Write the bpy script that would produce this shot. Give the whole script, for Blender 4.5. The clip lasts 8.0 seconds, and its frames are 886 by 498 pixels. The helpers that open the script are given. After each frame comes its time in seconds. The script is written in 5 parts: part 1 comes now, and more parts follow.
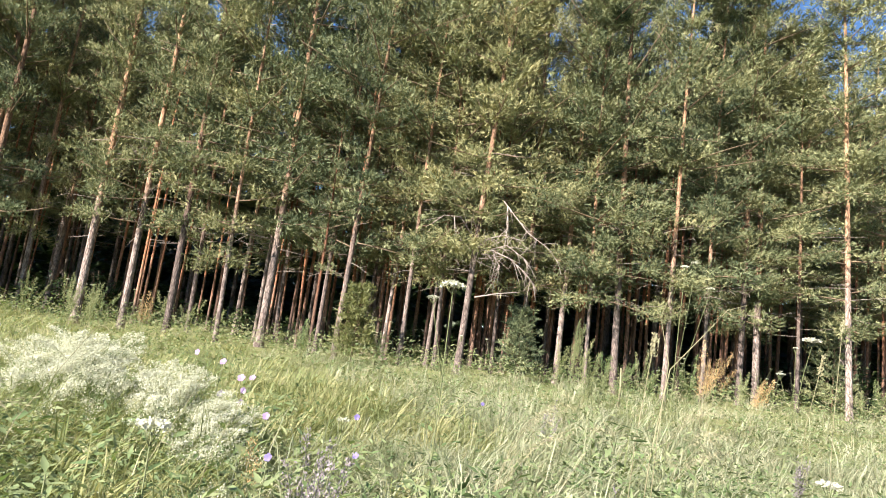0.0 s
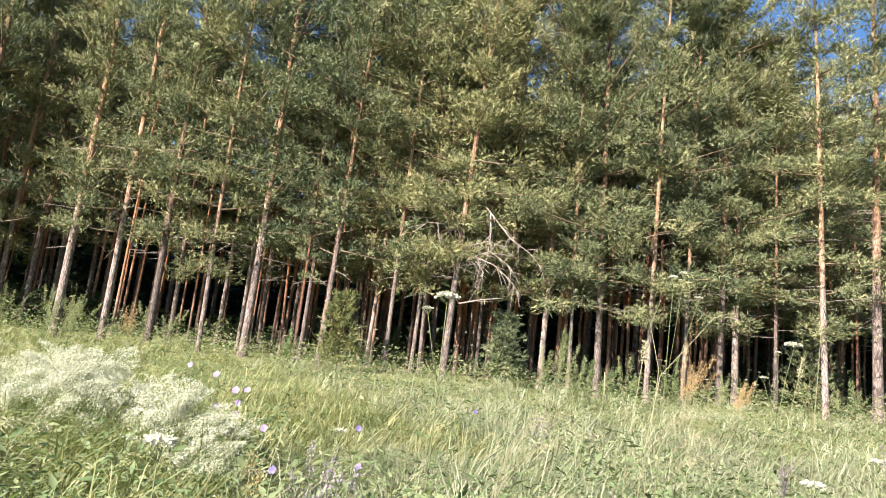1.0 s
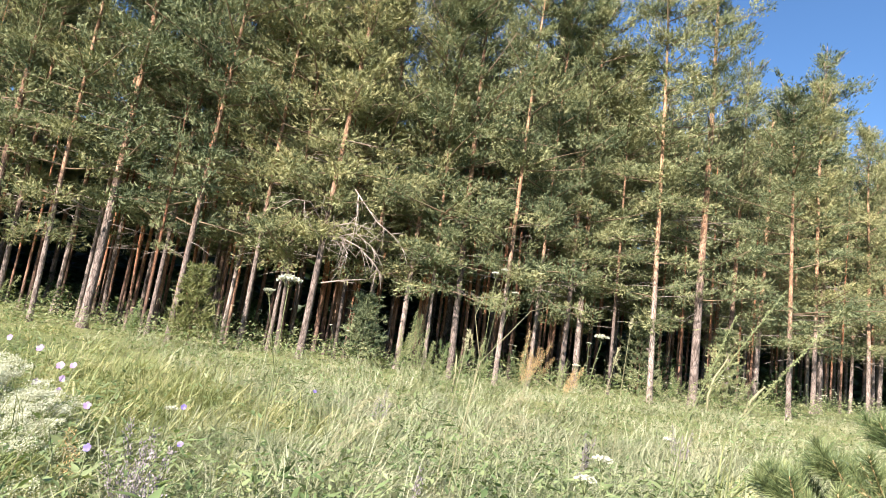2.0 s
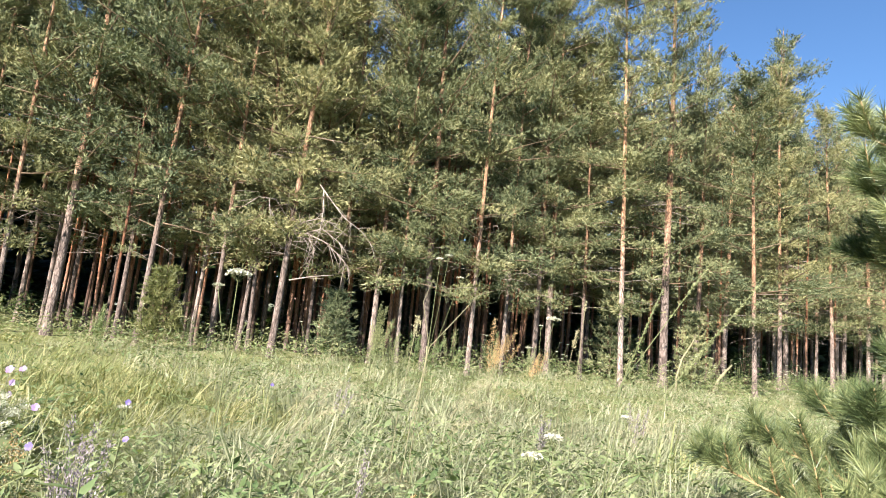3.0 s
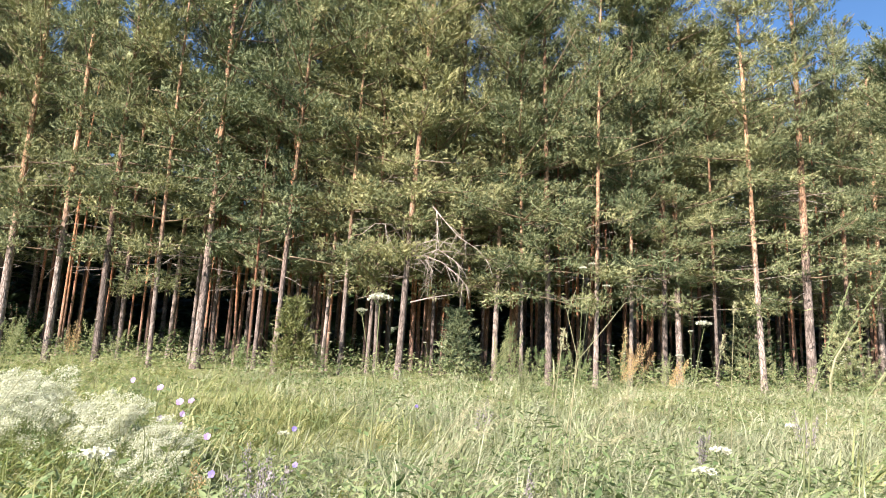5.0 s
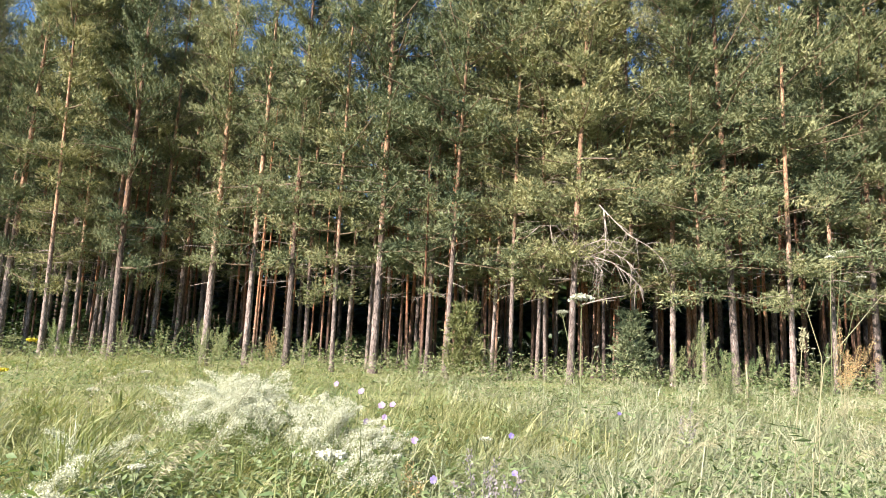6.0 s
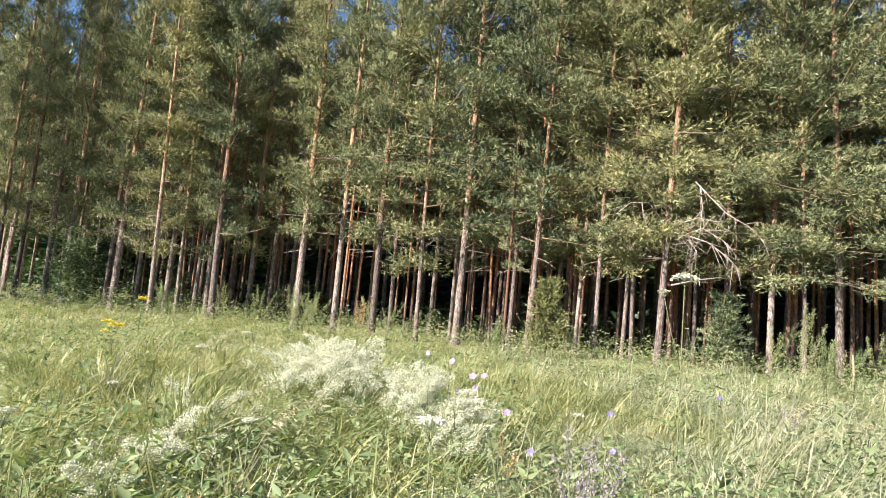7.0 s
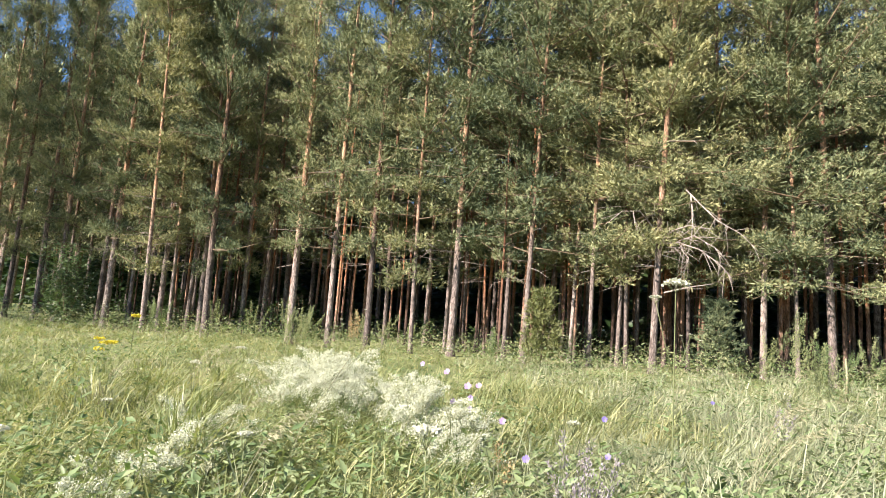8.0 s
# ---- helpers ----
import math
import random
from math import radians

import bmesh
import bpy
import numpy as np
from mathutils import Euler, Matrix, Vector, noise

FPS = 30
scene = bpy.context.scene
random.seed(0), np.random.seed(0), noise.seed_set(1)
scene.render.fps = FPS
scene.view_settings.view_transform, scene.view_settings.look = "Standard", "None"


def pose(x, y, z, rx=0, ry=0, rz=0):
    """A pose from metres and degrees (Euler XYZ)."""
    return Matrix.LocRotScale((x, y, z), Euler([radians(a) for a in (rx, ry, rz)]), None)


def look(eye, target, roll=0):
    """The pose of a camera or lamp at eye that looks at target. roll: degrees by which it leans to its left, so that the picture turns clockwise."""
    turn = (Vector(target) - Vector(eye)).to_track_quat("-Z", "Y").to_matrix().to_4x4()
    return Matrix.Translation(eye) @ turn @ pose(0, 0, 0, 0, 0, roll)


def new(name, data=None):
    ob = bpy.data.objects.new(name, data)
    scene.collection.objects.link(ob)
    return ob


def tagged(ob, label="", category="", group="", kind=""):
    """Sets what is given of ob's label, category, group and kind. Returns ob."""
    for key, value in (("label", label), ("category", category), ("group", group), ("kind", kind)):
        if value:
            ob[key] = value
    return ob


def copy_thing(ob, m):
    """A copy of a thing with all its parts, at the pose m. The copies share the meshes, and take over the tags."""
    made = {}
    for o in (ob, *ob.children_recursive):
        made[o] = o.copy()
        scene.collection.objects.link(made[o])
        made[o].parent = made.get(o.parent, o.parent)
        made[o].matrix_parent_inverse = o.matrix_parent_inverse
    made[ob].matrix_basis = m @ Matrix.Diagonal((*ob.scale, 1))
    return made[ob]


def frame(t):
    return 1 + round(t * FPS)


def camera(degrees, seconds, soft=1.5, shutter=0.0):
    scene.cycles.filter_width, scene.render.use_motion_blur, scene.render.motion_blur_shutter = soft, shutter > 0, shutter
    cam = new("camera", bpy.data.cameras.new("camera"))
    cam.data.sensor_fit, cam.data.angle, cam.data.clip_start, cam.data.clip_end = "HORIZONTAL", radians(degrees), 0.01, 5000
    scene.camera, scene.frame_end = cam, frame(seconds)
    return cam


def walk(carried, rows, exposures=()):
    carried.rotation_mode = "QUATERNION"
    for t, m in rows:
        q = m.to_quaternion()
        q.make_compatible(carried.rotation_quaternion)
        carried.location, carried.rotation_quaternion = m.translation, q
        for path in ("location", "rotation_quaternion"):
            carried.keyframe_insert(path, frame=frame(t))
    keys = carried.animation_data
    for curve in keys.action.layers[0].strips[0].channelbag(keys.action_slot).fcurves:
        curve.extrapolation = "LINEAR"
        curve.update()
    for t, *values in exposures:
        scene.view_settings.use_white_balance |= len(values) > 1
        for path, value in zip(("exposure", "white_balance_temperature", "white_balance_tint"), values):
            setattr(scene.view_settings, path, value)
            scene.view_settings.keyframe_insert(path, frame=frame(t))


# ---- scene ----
cam = camera(69.7, 8.0, soft=1.0)
PATH = [
    (0, (2.644, 2.593, 1.335), (2.319, 4.543, 1.638), 7.4),
    (0.5, (2.543, 2.551, 1.305), (2.16, 4.495, 1.582), 7.7),
    (1, (2.564, 2.493, 1.354), (2.299, 4.449, 1.68), 6.5),
    (1.5, (2.698, 2.357, 1.401), (2.687, 4.33, 1.728), 7.7),
    (2, (2.764, 2.301, 1.405), (2.899, 4.272, 1.72), 8.2),
    (2.2, (2.819, 2.301, 1.383), (3.016, 4.267, 1.691), 7.8),
    (3.3, (2.96, 2.213, 1.374), (3.168, 4.179, 1.678), 5.6),
    (3.5, (2.946, 2.212, 1.366), (3.154, 4.178, 1.663), 6.4),
    (4, (2.943, 2.193, 1.388), (3.094, 4.161, 1.712), 5.7),
    (4.2, (2.914, 2.204, 1.401), (3.014, 4.175, 1.727), 5.5),
    (5.3, (2.665, 2.35, 1.354), (2.399, 4.304, 1.686), 1.4),
    (5.5, (2.576, 2.383, 1.356), (2.196, 4.32, 1.683), 0.8),
    (6, (2.451, 2.415, 1.344), (1.853, 4.296, 1.667), 2.5),
    (6.5, (2.364, 2.387, 1.329), (1.587, 4.21, 1.598), 3.9),
    (7, (2.353, 2.377, 1.331), (1.518, 4.18, 1.556), 5.1),
    (7.5, (2.35, 2.36, 1.317), (1.485, 4.153, 1.513), 4.6),
    (8, (2.369, 2.358, 1.314), (1.552, 4.164, 1.579), 4.0),
]
walk(cam, [(t, look(eye, aim, lean)) for t, eye, aim, lean in PATH])

# ---- light ----
SUN_TO = Vector((-0.49, -0.73, 0.56))
SUN_EL = math.asin(SUN_TO.normalized().z)
SUN_AZ = math.atan2(SUN_TO.x, SUN_TO.y)
world = bpy.data.worlds.new("sky")
scene.world = world
world.use_nodes = True
wn = world.node_tree
sky = wn.nodes.new("ShaderNodeTexSky")
sky.sky_type = "NISHITA"
sky.sun_disc = False
sky.sun_elevation = SUN_EL
sky.sun_rotation = SUN_AZ
sky.air_density = 1.15
sky.dust_density = 0.0
sky.ozone_density = 8.0
wn.links.new(sky.outputs[0], wn.nodes["Background"].inputs[0])
wn.nodes["Background"].inputs[1].default_value = 0.05
sun = new("sun", bpy.data.lights.new("sun", "SUN"))
sun.data.energy = 5.0
sun.data.angle = radians(0.5)
sun.data.color = (1.0, 0.94, 0.84)
sun.matrix_world = look(SUN_TO * 30, (0, 0, 0))
scene.view_settings.exposure = 1.95

rng = np.random.default_rng(11)


# ---- materials ----
def material(name):
    m = bpy.data.materials.new(name)
    m.use_nodes = True
    t = m.node_tree
    return m, t, t.nodes["Principled BSDF"], t.nodes["Material Output"]


def node(t, kind, **kw):
    n = t.nodes.new(kind)
    for k, v in kw.items():
        n.inputs[k].default_value = v
    return n


def ramp(t, fac, stops):
    n = t.nodes.new("ShaderNodeValToRGB")
    e = n.color_ramp.elements
    while len(e) < len(stops):
        e.new(0.5)
    for el, (p, c) in zip(e, stops):
        el.position = p
        el.color = (*c, 1)
    t.links.new(fac, n.inputs[0])
    return n.outputs[0]


def leaf_material(name, stops, glow=0.35, rough=0.55, patch=0.5, back=(1.15, 1.2, 0.6), vary=0.2, drifts=0.9, grain=0.55, gloss=0.35, hue=0.0):
    """A leaf: its colour differs from blade to blade and in drifts, and light shines through."""
    m, t, p, out = material(name)
    geo = t.nodes.new("ShaderNodeNewGeometry")
    nz = node(t, "ShaderNodeTexNoise", Scale=patch, Detail=3.0)
    t.links.new(geo.outputs["Position"], nz.inputs["Vector"])
    info = t.nodes.new("ShaderNodeObjectInfo")
    mix = t.nodes.new("ShaderNodeMath")
    mix.operation = "MULTIPLY_ADD"
    mix.inputs[1].default_value = grain
    t.links.new(geo.outputs["Random Per Island"], mix.inputs[0])
    sc = t.nodes.new("ShaderNodeMath")
    sc.operation = "MULTIPLY_ADD"
    sc.inputs[1].default_value = drifts
    sc.inputs[2].default_value = 0.475 - 0.5 * (drifts + grain) - 0.5 * (vary - 0.2)
    t.links.new(nz.outputs["Fac"], sc.inputs[0])
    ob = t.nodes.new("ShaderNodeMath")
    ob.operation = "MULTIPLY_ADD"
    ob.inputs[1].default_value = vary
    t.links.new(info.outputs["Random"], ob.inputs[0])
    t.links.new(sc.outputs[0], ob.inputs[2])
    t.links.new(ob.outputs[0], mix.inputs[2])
    col = ramp(t, mix.outputs[0], stops)
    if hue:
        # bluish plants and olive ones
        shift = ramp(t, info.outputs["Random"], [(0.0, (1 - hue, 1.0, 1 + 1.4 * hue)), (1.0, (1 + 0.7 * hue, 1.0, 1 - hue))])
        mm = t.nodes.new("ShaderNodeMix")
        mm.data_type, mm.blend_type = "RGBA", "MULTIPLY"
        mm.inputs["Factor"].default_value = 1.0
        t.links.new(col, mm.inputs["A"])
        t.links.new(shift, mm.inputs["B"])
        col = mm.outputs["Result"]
    t.links.new(col, p.inputs["Base Color"])
    p.inputs["Roughness"].default_value = rough
    p.inputs["Specular IOR Level"].default_value = gloss
    tint = t.nodes.new("ShaderNodeVectorMath")
    tint.operation = "MULTIPLY"
    tint.inputs[1].default_value = back
    t.links.new(col, tint.inputs[0])
    tr = t.nodes.new("ShaderNodeBsdfTranslucent")
    t.links.new(tint.outputs[0], tr.inputs["Color"])
    ms = t.nodes.new("ShaderNodeMixShader")
    ms.inputs[0].default_value = glow
    t.links.new(p.outputs[0], ms.inputs[1])
    t.links.new(tr.outputs[0], ms.inputs[2])
    t.links.new(ms.outputs[0], out.inputs["Surface"])
    return m


def bark_material(name, low, low2, high, high2, z0, z1):
    """Scots pine bark: grey-brown plates below, flaking orange above."""
    m, t, p, out = material(name)
    tc = t.nodes.new("ShaderNodeTexCoord")
    mp = node(t, "ShaderNodeMapping", Scale=(9, 9, 2.2))
    t.links.new(tc.outputs["Object"], mp.inputs["Vector"])
    n1 = node(t, "ShaderNodeTexNoise", Scale=2.2, Detail=6.0, Roughness=0.65)
    vo = node(t, "ShaderNodeTexVoronoi", Scale=2.6)
    vo.feature = "DISTANCE_TO_EDGE"
    t.links.new(mp.outputs[0], n1.inputs["Vector"])
    t.links.new(mp.outputs[0], vo.inputs["Vector"])
    lo = ramp(t, n1.outputs["Fac"], [(0.30, low), (0.68, low2)])
    hi = ramp(t, n1.outputs["Fac"], [(0.30, high), (0.68, high2)])
    sep = t.nodes.new("ShaderNodeSeparateXYZ")
    t.links.new(tc.outputs["Object"], sep.inputs[0])
    n2 = node(t, "ShaderNodeTexNoise", Scale=0.9, Detail=3.0)
    t.links.new(tc.outputs["Object"], n2.inputs["Vector"])
    ad = t.nodes.new("ShaderNodeMath")
    ad.operation = "MULTIPLY_ADD"
    ad.inputs[1].default_value = 3.0
    t.links.new(n2.outputs["Fac"], ad.inputs[0])
    t.links.new(sep.outputs["Z"], ad.inputs[2])
    mr = node(t, "ShaderNodeMapRange")
    mr.inputs["From Min"].default_value = z0 + 1.5
    mr.inputs["From Max"].default_value = z1 + 1.5
    t.links.new(ad.outputs[0], mr.inputs["Value"])
    mx = t.nodes.new("ShaderNodeMix")
    mx.data_type = "RGBA"
    t.links.new(mr.outputs[0], mx.inputs["Factor"])
    t.links.new(lo, mx.inputs["A"])
    t.links.new(hi, mx.inputs["B"])
    crack = ramp(t, vo.outputs["Distance"], [(0.0, (0.32, 0.28, 0.26)), (0.16, (1, 1, 1))])
    blotch = node(t, "ShaderNodeTexNoise", Scale=3.2, Detail=4.0)
    t.links.new(tc.outputs["Object"], blotch.inputs["Vector"])
    bl = ramp(t, blotch.outputs["Fac"], [(0.35, (0.55, 0.53, 0.52)), (0.62, (1, 1, 1))])
    info = t.nodes.new("ShaderNodeObjectInfo")
    tone = ramp(t, info.outputs["Random"], [(0.0, (0.45, 0.41, 0.39)), (0.5, (0.95, 0.9, 0.87)), (1.0, (1.35, 1.3, 1.25))])
    m1, m2, m3 = (t.nodes.new("ShaderNodeMix") for _ in range(3))
    for q in (m1, m2, m3):
        q.data_type, q.blend_type = "RGBA", "MULTIPLY"
        q.inputs["Factor"].default_value = 1.0
    t.links.new(mx.outputs["Result"], m1.inputs["A"])
    t.links.new(crack, m1.inputs["B"])
    t.links.new(m1.outputs["Result"], m2.inputs["A"])
    t.links.new(bl, m2.inputs["B"])
    t.links.new(m2.outputs["Result"], m3.inputs["A"])
    t.links.new(tone, m3.inputs["B"])
    t.links.new(m3.outputs["Result"], p.inputs["Base Color"])
    p.inputs["Roughness"].default_value = 0.9
    bp = node(t, "ShaderNodeBump", Strength=0.8, Distance=0.025)
    sm = t.nodes.new("ShaderNodeMath")
    sm.operation = "ADD"
    t.links.new(vo.outputs["Distance"], sm.inputs[0])
    t.links.new(n1.outputs["Fac"], sm.inputs[1])
    t.links.new(sm.outputs[0], bp.inputs["Height"])
    t.links.new(bp.outputs[0], p.inputs["Normal"])
    return m


def plain_material(name, a, b, scale=20.0, rough=0.8):
    m, t, p, out = material(name)
    tc = t.nodes.new("ShaderNodeTexCoord")
    n = node(t, "ShaderNodeTexNoise", Scale=scale, Detail=4.0)
    t.links.new(tc.outputs["Object"], n.inputs["Vector"])
    t.links.new(ramp(t, n.outputs["Fac"], [(0.3, a), (0.7, b)]), p.inputs["Base Color"])
    p.inputs["Roughness"].default_value = rough
    return m


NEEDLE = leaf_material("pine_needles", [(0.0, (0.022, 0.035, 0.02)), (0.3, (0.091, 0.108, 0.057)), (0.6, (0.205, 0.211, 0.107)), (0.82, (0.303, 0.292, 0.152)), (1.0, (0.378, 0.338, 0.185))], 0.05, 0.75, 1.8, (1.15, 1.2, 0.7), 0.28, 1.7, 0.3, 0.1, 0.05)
NEEDLE_NEAR = leaf_material("young_pine_needles", [(0.0, (0.03, 0.052, 0.022)), (0.5, (0.1, 0.135, 0.055)), (1.0, (0.32, 0.335, 0.16))], 0.2, 0.4, 6.0, (1.15, 1.2, 0.6), 0.2, 0.9, 0.5, 0.5)
NEEDLE_PALE = leaf_material("sapling_needles", [(0.0, (0.0588, 0.0756, 0.0252)), (0.5, (0.13, 0.139, 0.0504)), (1.0, (0.21, 0.202, 0.084))], 0.15, 0.5, 1.0)
# leaf green lowered so that the colour carries the shade inside the wood
LEAF_SHADED = leaf_material("shaded_shrub_leaves", [(0.0, (0.014, 0.028, 0.009)), (0.5, (0.026, 0.048, 0.015)), (1.0, (0.055, 0.085, 0.026))], 0.3, 0.45, 0.8)
GRASS_LUSH = leaf_material("lush_grass", [(0.0, (0.042, 0.068, 0.018)), (0.3, (0.143, 0.173, 0.066)), (0.7, (0.28, 0.288, 0.134)), (1.0, (0.435, 0.393, 0.21))], 0.3, 0.5, 3.2, (1.15, 1.15, 0.65), 0.2, 1.8, 0.4, 0.25)
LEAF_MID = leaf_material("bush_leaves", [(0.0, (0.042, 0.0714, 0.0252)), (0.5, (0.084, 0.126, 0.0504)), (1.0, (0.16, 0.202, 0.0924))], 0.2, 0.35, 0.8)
GRASS = leaf_material("meadow_grass", [(0.0, (0.058, 0.087, 0.034)), (0.3, (0.196, 0.221, 0.122)), (0.7, (0.345, 0.345, 0.23)), (1.0, (0.468, 0.422, 0.31))], 0.3, 0.5, 3.2, (1.15, 1.2, 0.7), 0.2, 1.7, 0.35, 0.25)
STRAW = leaf_material("dry_grass", [(0.0, (0.218, 0.202, 0.109)), (0.5, (0.311, 0.281, 0.168)), (1.0, (0.395, 0.353, 0.227))], 0.2, 0.6, 0.6, (1, 1, 0.8))
HERB = leaf_material("herb_leaves", [(0.0, (0.043, 0.077, 0.03)), (0.5, (0.142, 0.194, 0.085)), (1.0, (0.28, 0.303, 0.16))], 0.35, 0.5, 2.5, (1.15, 1.2, 0.6), 0.2, 1.4, 0.5, 0.25)
MUGWORT = leaf_material("mugwort", [(0.0, (0.118, 0.143, 0.0588)), (0.5, (0.202, 0.218, 0.101)), (1.0, (0.302, 0.294, 0.16))], 0.2, 0.7, 2.0)
WHITE = leaf_material("white_florets", [(0.0, (0.353, 0.37, 0.235)), (0.4, (0.487, 0.479, 0.361)), (1.0, (0.638, 0.613, 0.521))], 0.25, 0.6, 3.0, (1, 1, 0.95))
PINK = leaf_material("pale_pink_petals", [(0.0, (0.25, 0.15, 0.32)), (1.0, (0.38, 0.28, 0.46))], 0.35, 0.5, 3.0, (1, 1, 1))
VIOLET = leaf_material("violet_petals", [(0.0, (0.109, 0.0798, 0.252)), (1.0, (0.218, 0.168, 0.386))], 0.3, 0.5, 3.0, (1, 1, 1))
MAUVE = leaf_material("faded_mauve_florets", [(0.0, (0.143, 0.118, 0.113)), (0.5, (0.235, 0.197, 0.206)), (1.0, (0.328, 0.277, 0.311))], 0.2, 0.7, 3.0, (1, 1, 1))
YELLOW = leaf_material("yellow_florets", [(0.0, (0.504, 0.386, 0.0252)), (1.0, (0.689, 0.588, 0.0504))], 0.2, 0.6, 3.0, (1, 1, 1))
RUST = leaf_material("rusty_seeds", [(0.0, (0.235, 0.126, 0.0588)), (0.5, (0.386, 0.244, 0.109)), (1.0, (0.504, 0.361, 0.185))], 0.2, 0.7, 3.0, (1, 1, 1))
STEM = plain_material("green_stem", (0.084, 0.101, 0.0378), (0.16, 0.168, 0.0756))
BEDSTRAW = leaf_material("bedstraw_florets", [(0.0, (0.35, 0.36, 0.24)), (0.35, (0.5, 0.5, 0.37)), (1.0, (0.65, 0.635, 0.52))], 0.3, 0.7, 2.5, (1, 1, 0.85))
DRYSTEM = plain_material("dry_stem", (0.168, 0.155, 0.084), (0.286, 0.252, 0.151))
BARK = bark_material("pine_bark", (0.126, 0.0966, 0.0882), (0.437, 0.361, 0.336), (0.3, 0.155, 0.085), (0.58, 0.37, 0.24), 2.4, 5.0)
BARK_THIN = bark_material("thin_pine_bark", (0.1, 0.07, 0.06), (0.33, 0.25, 0.22), (0.3, 0.12, 0.06), (0.54, 0.27, 0.15), 0.2, 2.2)
TWIG = plain_material("pine_twig", (0.11, 0.075, 0.05), (0.24, 0.16, 0.1), 6.0)
DEADWOOD = plain_material("bleached_deadwood", (0.185, 0.139, 0.118), (0.386, 0.315, 0.277), 5.0)
NEARBARK = plain_material("young_pine_bark", (0.2, 0.13, 0.06), (0.34, 0.24, 0.12), 30.0)


def ground_material():
    m, t, p, out = material("meadow_soil")
    geo = t.nodes.new("ShaderNodeNewGeometry")
    a = node(t, "ShaderNodeTexNoise", Scale=0.35, Detail=6.0)
    b = node(t, "ShaderNodeTexNoise", Scale=9.0, Detail=8.0, Roughness=0.7)
    t.links.new(geo.outputs["Position"], a.inputs["Vector"])
    t.links.new(geo.outputs["Position"], b.inputs["Vector"])
    ca = ramp(t, a.outputs["Fac"], [(0.3, (0.13, 0.16, 0.045)), (0.7, (0.27, 0.27, 0.1))])
    cb = ramp(t, b.outputs["Fac"], [(0.3, (0.35, 0.35, 0.3)), (0.7, (1, 1, 1))])
    mx = t.nodes.new("ShaderNodeMix")
    mx.data_type = "RGBA"
    mx.blend_type = "MULTIPLY"
    mx.inputs["Factor"].default_value = 1.0
    t.links.new(ca, mx.inputs["A"])
    t.links.new(cb, mx.inputs["B"])
    t.links.new(mx.outputs["Result"], p.inputs["Base Color"])
    p.inputs["Roughness"].default_value = 0.95
    bp = node(t, "ShaderNodeBump", Strength=0.8, Distance=0.06)
    t.links.new(b.outputs["Fac"], bp.inputs["Height"])
    t.links.new(bp.outputs[0], p.inputs["Normal"])
    return m


SOIL = ground_material()


# ---- geometry helpers ----
def ground_z(x, y):
    """The meadow rises gently to the wood."""
    yy = np.clip(y, -12.0, 32.0)
    return 0.045 * (yy - 1.4) + 0.03 * np.sin(0.9 * x + 0.4) * np.sin(0.7 * y + 1.0)


def unit(v):
    return v / np.maximum(np.linalg.norm(v, axis=-1, keepdims=True), 1e-9)


def mesh_of(name, v, f, mat, smooth=False):
    me = bpy.data.meshes.new(name)
    v = np.asarray(v, dtype=np.float32).reshape(-1, 3)
    f = np.asarray(f, dtype=np.int32).reshape(-1, 3)
    me.vertices.add(len(v))
    me.vertices.foreach_set("co", v.ravel())
    me.loops.add(f.size)
    me.loops.foreach_set("vertex_index", f.ravel())
    me.polygons.add(len(f))
    me.polygons.foreach_set("loop_start", np.arange(0, f.size, 3, dtype=np.int32))
    if smooth:
        me.polygons.foreach_set("use_smooth", np.ones(len(f), dtype=bool))
    me.materials.append(mat)
    me.update(calc_edges=True)
    return me


def part_mesh(name, me, parent, label=""):
    ob = new(name, me)
    ob.parent = parent
    return tagged(ob, label)


def ball(cuts):
    bm = bmesh.new()
    bmesh.ops.create_icosphere(bm, subdivisions=cuts, radius=1.0)
    v = np.array([q.co[:] for q in bm.verts])
    f = np.array([[q.index for q in t.verts] for t in bm.faces])
    bm.free()
    return v, f


BALL = ball(1)


